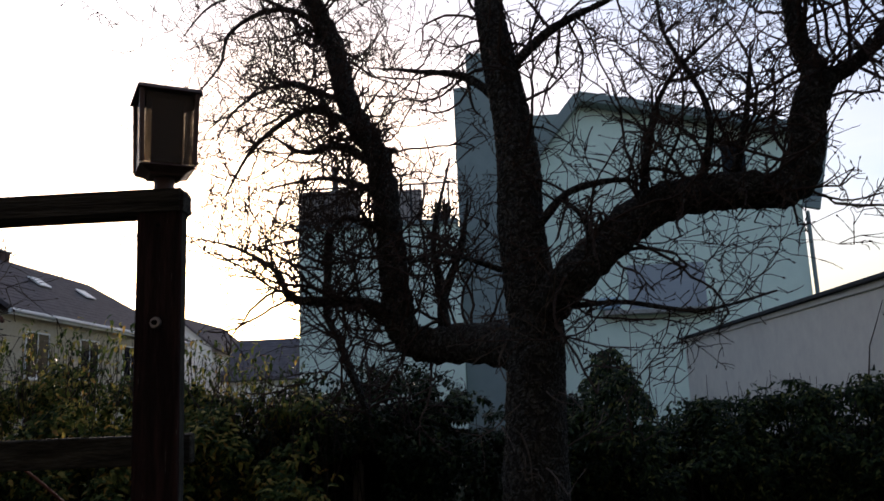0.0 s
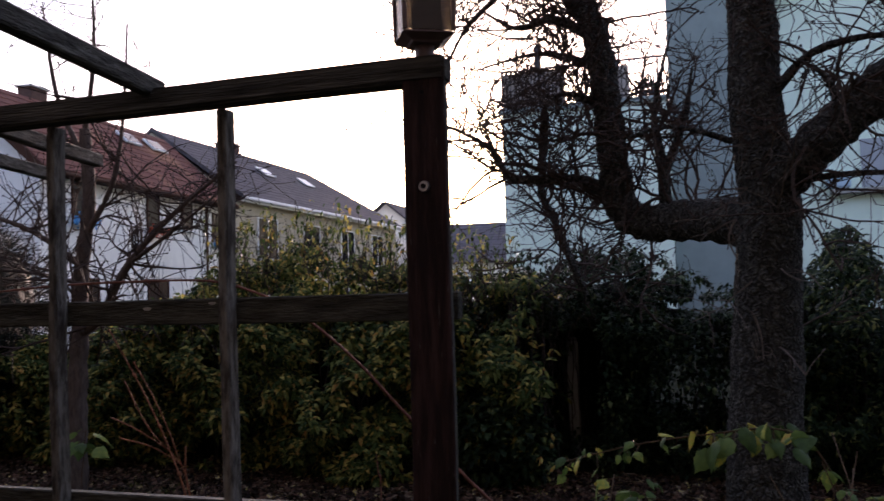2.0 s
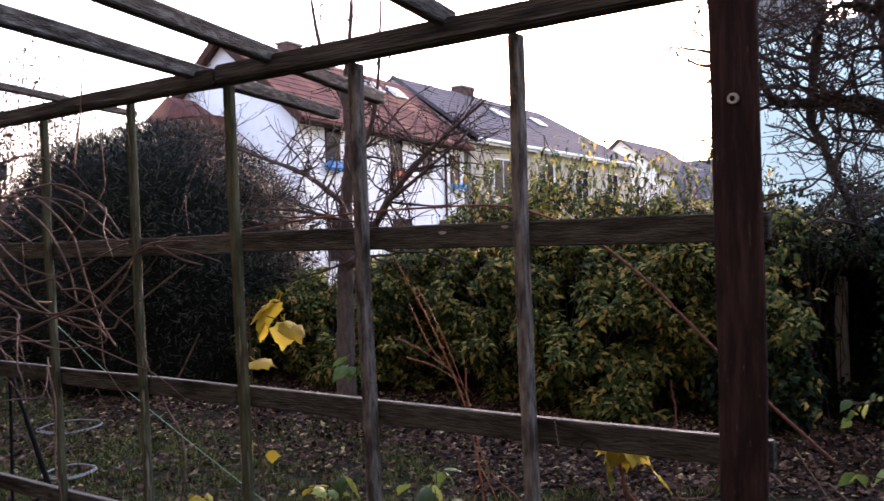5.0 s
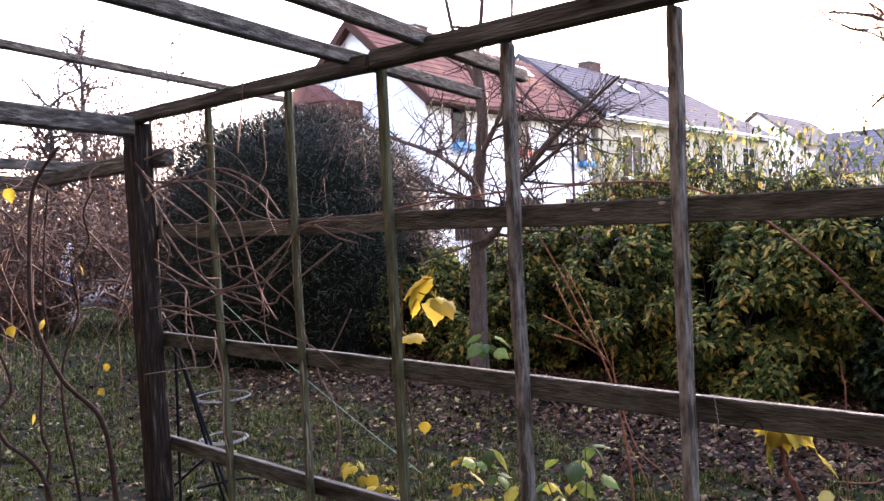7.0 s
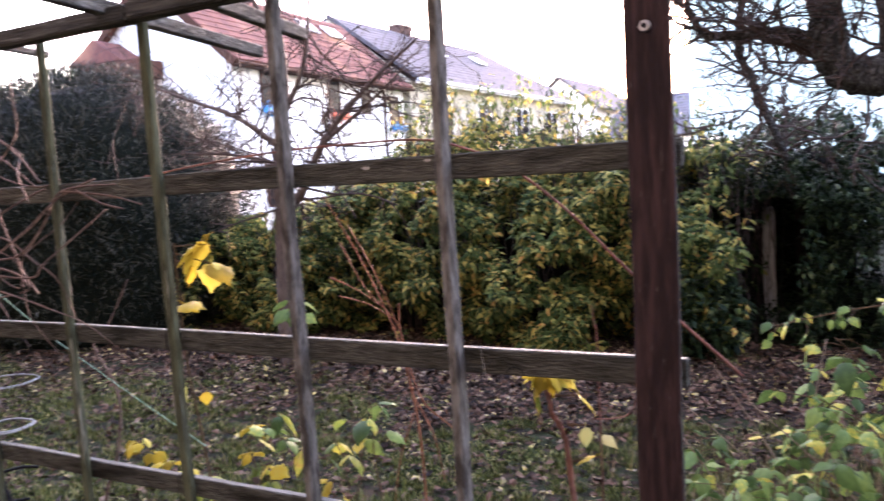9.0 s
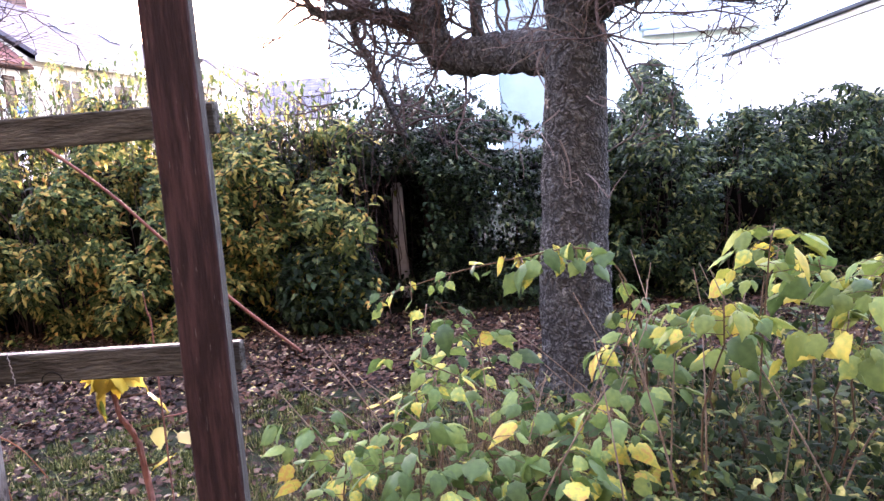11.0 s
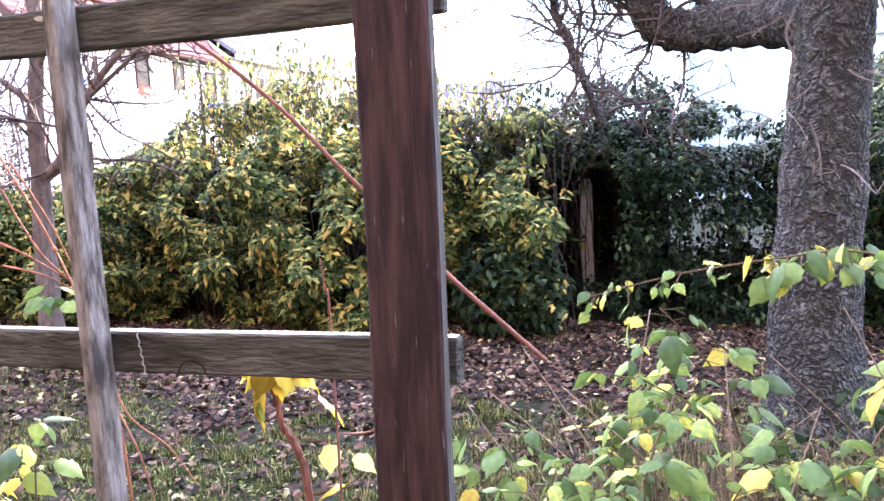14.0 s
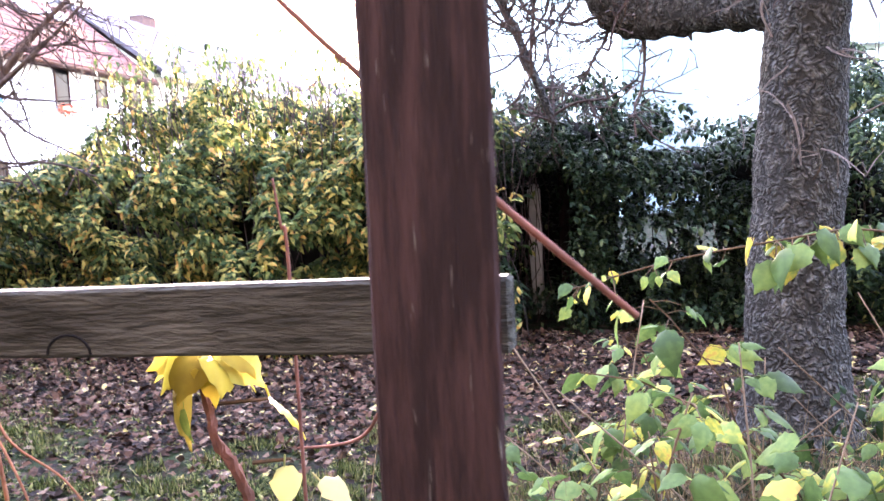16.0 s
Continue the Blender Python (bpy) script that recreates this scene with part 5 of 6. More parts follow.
            twigs_from(tw, rng, q, rand_dir(rng, 0.7), w * rng.uniform(0.5, 1.0), 0.035, 1, 0, 0.16)
        for k in range(2600):
            u = rand_dir(rng)
            q = Vector((u.x * w * 0.8, u.y * w * 0.8, hh * 0.62 + u.z * hh * 0.34)) * rng.uniform(0.75, 1.0)
            if bump3(q, 1.7, x) > 0.02:
                lv.blade(q, rand_dir(rng), Vector((0, 0, 1)), rng.uniform(0.08, 0.15), 0.07)
        part("trunk", tr, M_BARK, b, smooth=True)
        tagged(part("twig_tangle", tw, M_TWIG, b), kind="stuff")
        tagged(part("crown", lv, L_BROWNSHRUB, b), kind="stuff")
    # bare far hedge beyond the road
    box = (-34.0, -26.0, 8.0, 10.5)
    st = Soup()
    for k in range(900):
        q = Vector((-30 + rng.gauss(0, 0.8), rng.uniform(-22, 17), 0))
        d = Vector((rng.gauss(0, 0.25), rng.gauss(0, 0.25), 1)).normalized()
        twigs_from(st, rng, q, d, rng.uniform(2.2, 4.2), 0.03, 0, 0.0, 0.12, 3)
    hl = Soup()
    for k in range(9000):
        hl.blade((-30 + rng.gauss(0.6, 0.7), rng.uniform(-22, 17), 3.4 * rng.random() ** 0.8), rand_dir(rng), Vector((0, 0, 1)), rng.uniform(0.2, 0.4), 0.16)
    fh = tagged(part("far_hedge", hl, L_BROWNSHRUB), "brown autumn hedge beyond the road", "hedge", kind="stuff")
    part("stem_growth", st, M_TWIG, fh)
    # far trees behind the houses
    for x, y, hh in ((-30, 14, 7.0), (-8, 62, 7.5), (-3, 70, 6.5)):
        b = thing("tree", "distant bare garden tree", "tree", (x, y, 0), group="distant trees")
        tr, tw = Soup(), Soup()
        tr.tube([(0, 0, -0.1), (0.1, 0, hh * 0.3), (0.2, 0.1, hh * 0.6)], [0.2, 0.14, 0.08], 8)
        for k in range(26):
            twigs_from(tw, rng, (0.1, 0, hh * rng.uniform(0.25, 0.6)), rand_dir(rng, 0.5), hh * rng.uniform(0.25, 0.45), 0.04, 1, 0, 0.15)
        part("trunk", tr, M_BARK, b, smooth=True)
        tagged(part("twig_tangle", tw, M_TWIG, b), kind="stuff")


build_hedges()


# ---- ground cover ----
def build_cover():
    rng = random.Random(41)
    s = Soup()
    n = 0
    while n < 280000:
        x, y = -10 + 12.2 * rng.random() ** 0.75, 1.5 + 5.2 * rng.random() ** 1.1
        if x < -3.1:
            y -= 1.6 * rng.random()
        if bump3((x, y, 0), 0.55, 3) + 0.5 * bump3((x, y, 0), 1.9, 5) < -0.40 + 0.75 * min(1.0, max(0.0, (y - 4.2 + 0.9 * bump3((x, y, 0), 1.3, 31)) / 1.2)) or (x > -0.3 and 2.3 < y < 4.2 and rng.random() < 0.9) or bump3((x, y, 0), 7.0, 41) < 0.02:
            continue
        for k in range(3):
            d = rand_dir(rng, 0.8)
            if d.z < 0.08:
                continue
            s.grass((x + rng.gauss(0, 0.015), y + rng.gauss(0, 0.015), ground_z(x, y) - 0.005), d, rng.uniform(0.02, 0.06) * (1.15 + bump3((x, y, 0), 5.0, 43)), rng.uniform(0.0025, 0.006))
            n += 1
    for k in range(60000):
        x, y = rng.uniform(-19, -9), rng.uniform(-6, 8)
        d = rand_dir(rng, 0.8)
        if d.z > 0.1:
            s.grass((x, y, ground_z(x, y) - 0.005), d, rng.uniform(0.04, 0.11), rng.uniform(0.008, 0.016))
    for k in range(90000):
        x, y = (rng.uniform(-9.5, 4.4), rng.uniform(-2.15, 1.7)) if rng.random() < 0.75 else (rng.uniform(2.0, 4.4), rng.uniform(1.5, 7.0))
        if bump3((x, y, 0), 5.0, 41) < -0.15:
            continue
        d = rand_dir(rng, 0.8)
        if d.z > 0.1:
            s.grass((x, y, ground_z(x, y) - 0.005), d, rng.uniform(0.03, 0.08), rng.uniform(0.003, 0.008))
    tagged(part("lawn_grass", s, L_GRASS), "short patchy lawn grass", "grass", kind="stuff")
    s = Soup()
    n = 0
    while n < 92000:
        x, y = -9.5 + 12 * rng.random() ** 0.8, 1.4 + 5.9 * rng.random() ** 0.85
        if bump3((x, y, 0), 0.7, 11) < (0.42 - 1.0 * min(1.0, max(0.0, (y - 3.9 + 0.9 * bump3((x, y, 0), 1.3, 33)) / 1.2))) and rng.random() < 0.74:
            continue
        d = Vector((rng.gauss(0, 1), rng.gauss(0, 1), rng.gauss(0.1, 0.25))).normalized()
        k = 0.016 + 0.06 * rng.random() ** 1.8
        s.blade((x, y, ground_z(x, y) + rng.uniform(0.003, 0.02)), d, Vector((rng.gauss(0, 0.3), rng.gauss(0, 0.3), 1)), k, k * rng.uniform(0.5, 0.75), rng.uniform(0.1, 0.6), rng.uniform(-0.2, 0.3))
        n += 1
    for k in range(9000):
        x, y = (rng.uniform(-9.5, 4.4), rng.uniform(-2.15, 1.5)) if rng.random() < 0.6 else (rng.uniform(2.2, 4.4), rng.uniform(1.5, 7.2))
        d = Vector((rng.gauss(0, 1), rng.gauss(0, 1), rng.gauss(0.1, 0.25))).normalized()
        k = 0.016 + 0.06 * rng.random() ** 1.8
        s.blade((x, y, ground_z(x, y) + rng.uniform(0.003, 0.02)), d, Vector((rng.gauss(0, 0.3), rng.gauss(0, 0.3), 1)), k, k * rng.uniform(0.5, 0.75), rng.uniform(0.1, 0.6), rng.uniform(-0.2, 0.3))
    tagged(part("leaf_litter", s, L_LITTER), "brown and pale fallen leaves on the ground", "leaf litter", kind="stuff")
    # low green weeds
    s = Soup()
    for k in range(26000):
        x, y = rng.uniform(-8, 2.5), rng.uniform(1.6, 4.9)
        if bump3((x, y, 0), 1.1, 17) + 0.7 * bump3((x, y, 0), 6.0, 18) < 0.06:
            continue
        for j in range(4):
            d = rand_dir(rng, 0.9)
            d.z = abs(d.z) * 0.5 + 0.1
            s.blade((x, y, ground_z(x, y)), d.normalized(), Vector((0, 0, 1)), rng.uniform(0.018, 0.045), 0.016)
    tagged(part("weeds", s, L_GRASS), "small green weeds in the lawn", "weeds", kind="stuff")
    # leafy undergrowth between the canes
    s = Soup()
    n = 0
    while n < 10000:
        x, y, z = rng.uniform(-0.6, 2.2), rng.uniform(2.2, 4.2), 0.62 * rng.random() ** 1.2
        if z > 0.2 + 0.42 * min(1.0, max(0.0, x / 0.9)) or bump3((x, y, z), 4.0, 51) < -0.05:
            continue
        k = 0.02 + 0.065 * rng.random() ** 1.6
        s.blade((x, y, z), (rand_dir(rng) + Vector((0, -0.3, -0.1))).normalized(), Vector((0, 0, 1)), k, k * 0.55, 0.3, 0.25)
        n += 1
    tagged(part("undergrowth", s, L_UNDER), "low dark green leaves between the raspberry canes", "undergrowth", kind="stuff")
    s = Soup()
    for k in range(5200):
        x, y = rng.gauss(0.3, 0.5), rng.gauss(3.3, 0.45)
        d = rand_dir(rng, 1.5)
        d.z = abs(d.z)
        s.grass((x, y, 0), d, rng.uniform(0.15, 0.45), 0.003)
    tagged(part("dry_grass", s, L_DRYGRASS), "dry yellowish grass tufts below the raspberry canes", "grass", kind="stuff")


build_cover()


# ---- raspberry canes and other leafy shoots ----
def leaf_mesh(name, length, width, material, seed, fold=0.25, curl=0.35):
    """A broad toothed leaf with pleats along its side veins, on a short stalk, pointing along +y from its base."""
    rng = random.Random(seed)
    s = Soup()
    rows = 9
    prof = [0.0, 0.52, 0.86, 1.0, 0.96, 0.82, 0.58, 0.30, 0.0]
    for i in range(rows):
        t = i / (rows - 1)
        y = length * t
        z = -curl * length * t * t
        w = 0.5 * width * prof[i] * (1 + 0.10 * (i % 2) + rng.uniform(-0.06, 0.06))
        pleat = 0.035 * width * (1 if i % 2 else -1)
        for side in (-1.0, -0.5, 0.0, 0.5, 1.0):
            edge = abs(side)
            s.v.append((side * w, y - 0.07 * length * edge * (i % 2), z + fold * edge * w + pleat * edge - 0.25 * w * edge * edge * edge))
    for i in range(rows - 1):
        for j in range(4):
            a = i * 5 + j
            s.f.append((a, a + 1, a + 6, a + 5))
    s.tube([(0, -0.22 * length, 0.01), (0, 0, 0), (0, 0.04 * length, 0.0)], [0.0016, 0.0014, 0.001], 3, cap=False)
    me = s.mesh(name, True)
    me.materials.append(material)
    return me


BERRY = [leaf_mesh("raspberry_leaf", 0.118, 0.088, L_BERRY, i, 0.05 + 0.1 * (i % 3), 0.35 + 0.14 * (i % 4)) for i in range(6)]
TOPBERRY = [leaf_mesh("raspberry_leaf", 0.118, 0.09, L_TOPBERRY, i + 40, 0.05 + 0.1 * (i % 3), 0.35 + 0.14 * (i % 4)) for i in range(4)]
YELLOW = [leaf_mesh("yellow_leaf", 0.060, 0.056, L_YELLOW, i + 20, 0.12, 0.30 + 0.12 * i) for i in range(4)]


def set_leaf(parent, me, p, d, scale, rng, roll=0.5):
    d = Vector(d).normalized()
    q = d.to_track_quat("Y", "Z") @ Euler((rng.gauss(0, 0.15), rng.gauss(0, roll), 0)).to_quaternion()
    ob = new("leaf", me)
    ob.parent = parent
    ob.matrix_basis = Matrix.LocRotScale(Vector(p), q, Vector((scale,) * 3))
    return ob


def cane_plant(at, height, lean, leaves, rng, meshes, name="raspberry_cane", label="", lo=0.35, bend=0.2, stem_r=0.005, size=(0.55, 1.02), group="raspberry canes", stem_mat=None, side=0.22):
    """One arching cane with broad leaves on side stalks."""
    base = Vector(at)
    o = thing(name, label or "raspberry cane with broad green and yellowing leaves", "plant", base, group)
    lean = Vector((lean[0], lean[1], 0))
    pts = [Vector((0, 0, -0.03))]
    for i in range(1, 9):
        t = i / 8
        pts.append(Vector((lean.x * t ** 1.6 + rng.gauss(0, 0.012), lean.y * t ** 1.6 + rng.gauss(0, 0.012), height * (t - bend * t ** 3))))
    part("stem", Soup().tube(pts, taper(pts, stem_r, stem_r * 0.45), 6, True), stem_mat or M_STEM, o, smooth=True)
    stalks = Soup()
    for k in range(leaves):
        t = lo + (1 - lo) * (k + rng.random() * 0.6) / leaves
        i = min(7, int(t * 8))
        p = pts[i].lerp(pts[i + 1], t * 8 - i)
        a = k * 2.4 + rng.uniform(-0.5, 0.5)
        d = Vector((math.cos(a), math.sin(a) - 0.2, rng.uniform(0.0, 0.4))).normalized()
        reach = side * rng.uniform(0.4, 1.0) * (1.15 - 0.6 * t)
        e = p + d * reach + Vector((0, 0, -0.25 * reach))
        stalks.tube([p, p.lerp(e, 0.5) + Vector((0, 0, 0.1 * reach)), e], [0.0018, 0.0014, 0.0011], 4, cap=False)
        k0 = rng.uniform(*size)
        flat = Vector((d.x, d.y, 0)).normalized()
        turn_side = Vector((-flat.y, flat.x, 0))
        set_leaf(o, rng.choice(meshes), e + flat * 0.015, flat + Vector((0, 0, rng.uniform(-0.55, 0.2))), k0, rng)
        for sgn in ((-1, 1) if rng.random() < 0.75 else ()):
            w = rng.uniform(0.1, 0.7) * flat + sgn * turn_side + Vector((0, 0, rng.uniform(-0.6, 0.15)))
            set_leaf(o, rng.choice(meshes), e + sgn * turn_side * 0.008, w, 0.74 * k0, rng)
    part("leaf_stalk_growth", stalks, M_STEM, o)
    return o


def build_plants():
    rng = random.Random(51)
    spots = ((-0.55, 2.75, 0.72, 0.05), (-0.30, 2.65, 0.92, 0.12), (-0.05, 2.75, 0.74, 0.05), (0.15, 2.65, 0.66, 0.1), (0.42, 2.8, 0.72, -0.05), (0.10, 3.45, 1.05, -0.35),
             (-0.45, 3.3, 0.62, 0.1), (0.45, 3.45, 0.95, 0.1), (-0.15, 4.0, 0.85, -0.15), (0.68, 2.75, 1.08, 0.1), (0.92, 2.95, 1.2, 0.05), (1.15, 2.8, 1.12, 0.12),
             (1.0, 3.5, 1.1, 0.2), (1.4, 3.1, 1.05, 0.1), (0.55, 3.1, 0.8, 0.0), (-0.7, 3.1, 0.6, -0.05),
             (0.2, 3.05, 0.8, 0.0), (0.9, 3.3, 0.7, 0.0), (1.65, 3.4, 1.0, 0.0), (-0.25, 3.15, 0.7, 0.0), (0.62, 3.75, 0.75, 0.1), (1.55, 2.7, 0.9, 0.1), (0.8, 3.05, 1.0, 0.0), (1.2, 3.2, 1.1, 0.0), (1.35, 2.85, 1.05, 0.05), (1.05, 2.65, 0.95, 0.1), (-0.4, 2.7, 0.62, 0.0), (-0.15, 2.6, 0.66, 0.0), (0.3, 2.75, 0.6, 0.0))
    for x, y, hh, lx in spots:
        cane_plant((x, y, 0), hh * rng.uniform(0.95, 1.1) * (1.15 if x > 0.55 else 0.98), (lx, rng.uniform(-0.15, 0.1)), rng.randrange(10, 14) if x > 0.55 else rng.randrange(15, 20), rng, TOPBERRY * 2 + BERRY[:4] if x > 0.55 else BERRY, lo=0.77 if x > 0.55 else 0.32, size=(0.5, 1.08) if x > 0.55 else (0.42, 1.0), side=0.26 if x > 0.55 else 0.24)
    # the spray that arches before the trunk
    o = thing("raspberry_cane", "arching raspberry cane with hanging green leaves before the trunk", "plant", (0.62, 3.47, 0), "raspberry canes")
    line = smooth_line([(0.0, 0, -0.02), (0.0, 0, 0.4), (-0.03, 0, 0.78), (-0.13, 0, 1.0), (-0.27, 0, 1.06), (-0.5, 0, 1.035), (-0.8, 0, 0.985), (-1.12, 0, 0.90)], 6)
    part("stem", Soup().tube(line, taper(line, 0.006, 0.0025), 6), M_STEM, o, smooth=True)
    stalks = Soup()
    for k in range(60):
        u = min(0.99, rng.choice((0.50, 0.58, 0.645, 0.66, 0.71, 0.73, 0.80, 0.88, 0.95, 0.985)) + rng.gauss(0, 0.012))
        p = line[min(len(line) - 1, int(u * (len(line) - 1)))]
        sgn = 1 if k % 2 else -1
        e = p + Vector((rng.uniform(-0.03, 0.01), sgn * rng.uniform(0.01, 0.08) - 0.01, rng.uniform(-0.06, 0.025)))
        stalks.tube([p, e], [0.002, 0.0015], 4, cap=False)
        set_leaf(o, rng.choice(BERRY), e, (rng.uniform(-1, 0.8), sgn * rng.uniform(0.1, 1.0) - 0.2, rng.uniform(-0.9, 0.2)), (0.92 if u < 0.82 else 0.5) * rng.uniform(0.42, 1.05), rng, 0.6)
    part("leaf_stalk_growth", stalks, M_STEM, o)
    cane_plant((0.30, 3.2, 0), 0.98, (-0.75, -0.1), 10, rng, BERRY, bend=0.25, lo=0.45, side=0.10, size=(0.45, 0.8))
    cane_plant((0.58, 3.4, 0), 1.0, (-0.06, 0.0), 7, rng, BERRY, bend=0.05, lo=0.6, side=0.10, size=(0.5, 0.85))
    cane_plant((-4.36, 5.0, 0), 0.86, (0.02, 0.0), 5, rng, BERRY, lo=0.7, side=0.12, size=(1.0, 1.5), label="leafy green shoot at the foot of the young tree", group="")
    # bare dry canes leaning through the clump
    for k in range(45):
        x, y = rng.uniform(-0.5, 1.7), rng.uniform(2.5, 3.8)
        c = thing("dry_cane", "bare brown dead cane leaning in the raspberry clump", "cane", (x, y, 0), "dead canes")
        hh, lx = rng.uniform(0.5, 1.0), rng.gauss(0, 0.3)
        line = smooth_line([(0, 0, -0.02), (lx * 0.4, rng.gauss(0, 0.05), hh * 0.5), (lx, rng.gauss(0, 0.1), hh)], 5)
        part("stem", Soup().tube(line, taper(line, rng.uniform(0.003, 0.006), 0.002), 5), M_DRYSTEM, c, smooth=True)
    # small leafy shoots under the trellis
    for x, top_z, nl, kinds in ((-2.38, 0.74, 3, YELLOW), (-2.27, 0.69, 3, YELLOW), (-2.10, 0.64, 3, TOPBERRY), (-1.92, 0.84, 2, YELLOW), (-1.83, 0.69, 2, TOPBERRY), (-1.73, 0.88, 4, BERRY[:3]), (-1.66, 0.80, 2, BERRY[3:]),
                                (-1.47, 0.91, 2, TOPBERRY), (-1.38, 0.95, 4, BERRY[:4]), (-1.50, 0.83, 2, TOPBERRY), (-1.60, 0.70, 3, YELLOW), (-1.86, 0.76, 2, YELLOW), (-1.58, 0.58, 2, TOPBERRY)):
        cane_plant((x + rng.uniform(-0.03, 0.03), 1.86, 0), top_z / 0.88, (rng.uniform(-0.04, 0.04), -0.04), nl, rng, kinds, lo=0.86, bend=0.12, stem_r=0.0032,
                   label="thin shoot with green and yellow leaves behind the trellis", side=0.07, size=(0.8, 1.15) if kinds is YELLOW else (0.42, 0.68))
    # the shoot with yellow leaves by the post
    o = thing("leafy_shoot", "brown knotty shoot with bright yellow leaves behind the rail", "plant", (-0.70, 1.80, 0))
    line = smooth_line([(-0.02, 0, -0.02), (-0.045, 0, 0.5), (-0.07, 0, 0.84), (-0.078, -0.01, 0.927), (-0.108, -0.01, 0.976), (-0.113, -0.01, 1.014), (-0.121, -0.01, 1.053)], 5)
    part("stem", Soup().tube(line, taper(line, 0.0085, 0.005), 8, True, rng, 0.7), M_CANE, o, "peeling reddish brown stem")
    for p, q, k in (((-0.128, -0.02, 1.082), (-0.198, -0.03, 1.012), 1.0), ((-0.105, -0.02, 1.09), (-0.078, -0.03, 1.030), 0.9), ((-0.088, 0.0, 1.094), (-0.045, -0.01, 1.058), 0.9),
                    ((-0.12, 0.02, 1.092), (-0.19, 0.05, 1.075), 0.9), ((-0.09, 0.02, 1.095), (-0.03, 0.05, 1.085), 0.85), ((-0.037, 0.0, 1.026), (0.018, -0.01, 0.994), 1.0)):
        d = Vector(q) - Vector(p)
        set_leaf(o, rng.choice(YELLOW), p, d, k * max(1.0, d.length / 0.058), rng, 0.2)
    for k in range(9):
        w = 2 * math.pi * k / 9 + rng.uniform(-0.2, 0.2)
        p = Vector((-0.112 + 0.018 * math.cos(w), -0.01 + 0.018 * math.sin(w), 1.088 + rng.uniform(-0.008, 0.006)))
        set_leaf(o, rng.choice(YELLOW), p, (1.3 * math.cos(w), math.sin(w) - 0.3, rng.uniform(-0.75, -0.2)), rng.uniform(0.8, 1.05), rng, 0.5)
    set_leaf(o, TOPBERRY[2], (-0.142, -0.02, 1.018), (-0.1, -0.5, -0.9), 0.32, rng)
    pale = [leaf_mesh("pale_leaf", 0.05, 0.042, L_PALE, 31 + q, 0.15, 0.5) for q in range(2)]
    set_leaf(o, pale[0], (-0.015, -0.02, 0.95), (0.35, -0.35, -0.9), 0.95, rng)
    set_leaf(o, pale[1], (0.02, 0.0, 0.925), (0.95, -0.1, -0.3), 0.9, rng)
    set_leaf(o, YELLOW[2], (0.0, 0.0, 0.87), (-0.9, -0.2, 0.1), 0.8, rng)
    s = Soup()
    for p, q in (((-0.065, 0, 0.945), (-0.01, -0.01, 0.955)), ((-0.06, 0, 0.85), (0.02, -0.01, 0.875)), ((-0.115, -0.01, 1.02), (-0.037, 0, 1.026)), ((-0.12, -0.01, 1.045), (-0.105, -0.02, 1.09)), ((-0.12, -0.01, 1.045), (-0.128, -0.02, 1.082)), ((-0.12, -0.01, 1.04), (-0.088, 0.0, 1.094))):
        s.tube([p, q], [0.003, 0.002], 5)
    part("leaf_stalk_growth", s, M_STEM, o)
    # yellow leaves on the slat
    o = thing("leafy_shoot", "climbing shoot with yellow leaves beside a slat", "plant", (-1.88, 1.56, 0))
    line = smooth_line([(0.02, 0.05, -0.02), (0.03, 0.05, 0.6), (-0.02, 0.03, 1.1), (0.0, 0.0, 1.45)], 5)
    part("stem", Soup().tube(line, taper(line, 0.005, 0.0025), 5), M_STEM, o)
    for p, q, k in (((0.125, 0.0, 1.446), (-0.024, -0.03, 1.40), 0.72), ((0.11, 0.0, 1.45), (0.02, -0.06, 1.395), 0.75), ((0.10, 0.0, 1.446), (0.135, 0.0, 1.465), 0.8), ((0.068, 0.0, 1.381), (0.053, -0.03, 1.335), 0.95), ((0.144, 0.0, 1.389), (0.286, -0.02, 1.344), 0.58),
                    ((0.144, 0.0, 1.389), (0.20, -0.05, 1.345), 0.9), ((0.146, 0.0, 1.392), (0.23, 0.03, 1.385), 0.55), ((0.016, 0.0, 1.268), (0.125, -0.03, 1.258), 0.7), ((0.03, 0.0, 1.27), (0.10, 0.04, 1.275), 0.6), ((0.0, 0, 1.02), (-0.02, -0.02, 0.97), 0.7), ((0.08, 0, 1.01), (0.10, -0.02, 0.965), 0.7)):
        d = Vector(q) - Vector(p)
        set_leaf(o, rng.choice(YELLOW), p, d, k * d.length / 0.058, rng, 0.2)
    s = Soup()
    for p, q in (((-0.005, 0.02, 1.3), (0.016, 0.0, 1.268)), ((0.0, 0.0, 1.40), (0.068, 0.0, 1.381)), ((0.0, 0.0, 1.42), (0.144, 0.0, 1.389)), ((0.0, 0.0, 1.44), (0.125, 0.0, 1.446)), ((0.02, 0.02, 1.04), (0.08, 0.0, 1.01))):
        s.tube([p, q], [0.002, 0.0015], 5)
    part("leaf_stalk_growth", s, M_STEM, o)
    # leaning canes
    def cane(name, label, pts, r0, r1, material, knots=0):
        line = smooth_line(pts, 8)
        c = thing(name, label, "cane")
        part("stem", Soup().tube(line, taper(line, r0, r1), 7, True, random.Random(3), 0.2), material, c, smooth=True)
        for k in range(knots):
            q = line[int((k + 1) * len(line) / (knots + 1))]
            part("node", Soup().tube([q + Vector((-0.006, 0, 0.005)), q, q + Vector((0.006, 0, -0.005))], [r0 * 0.8, r0 * 1.5, r0 * 0.8], 7), material, c)
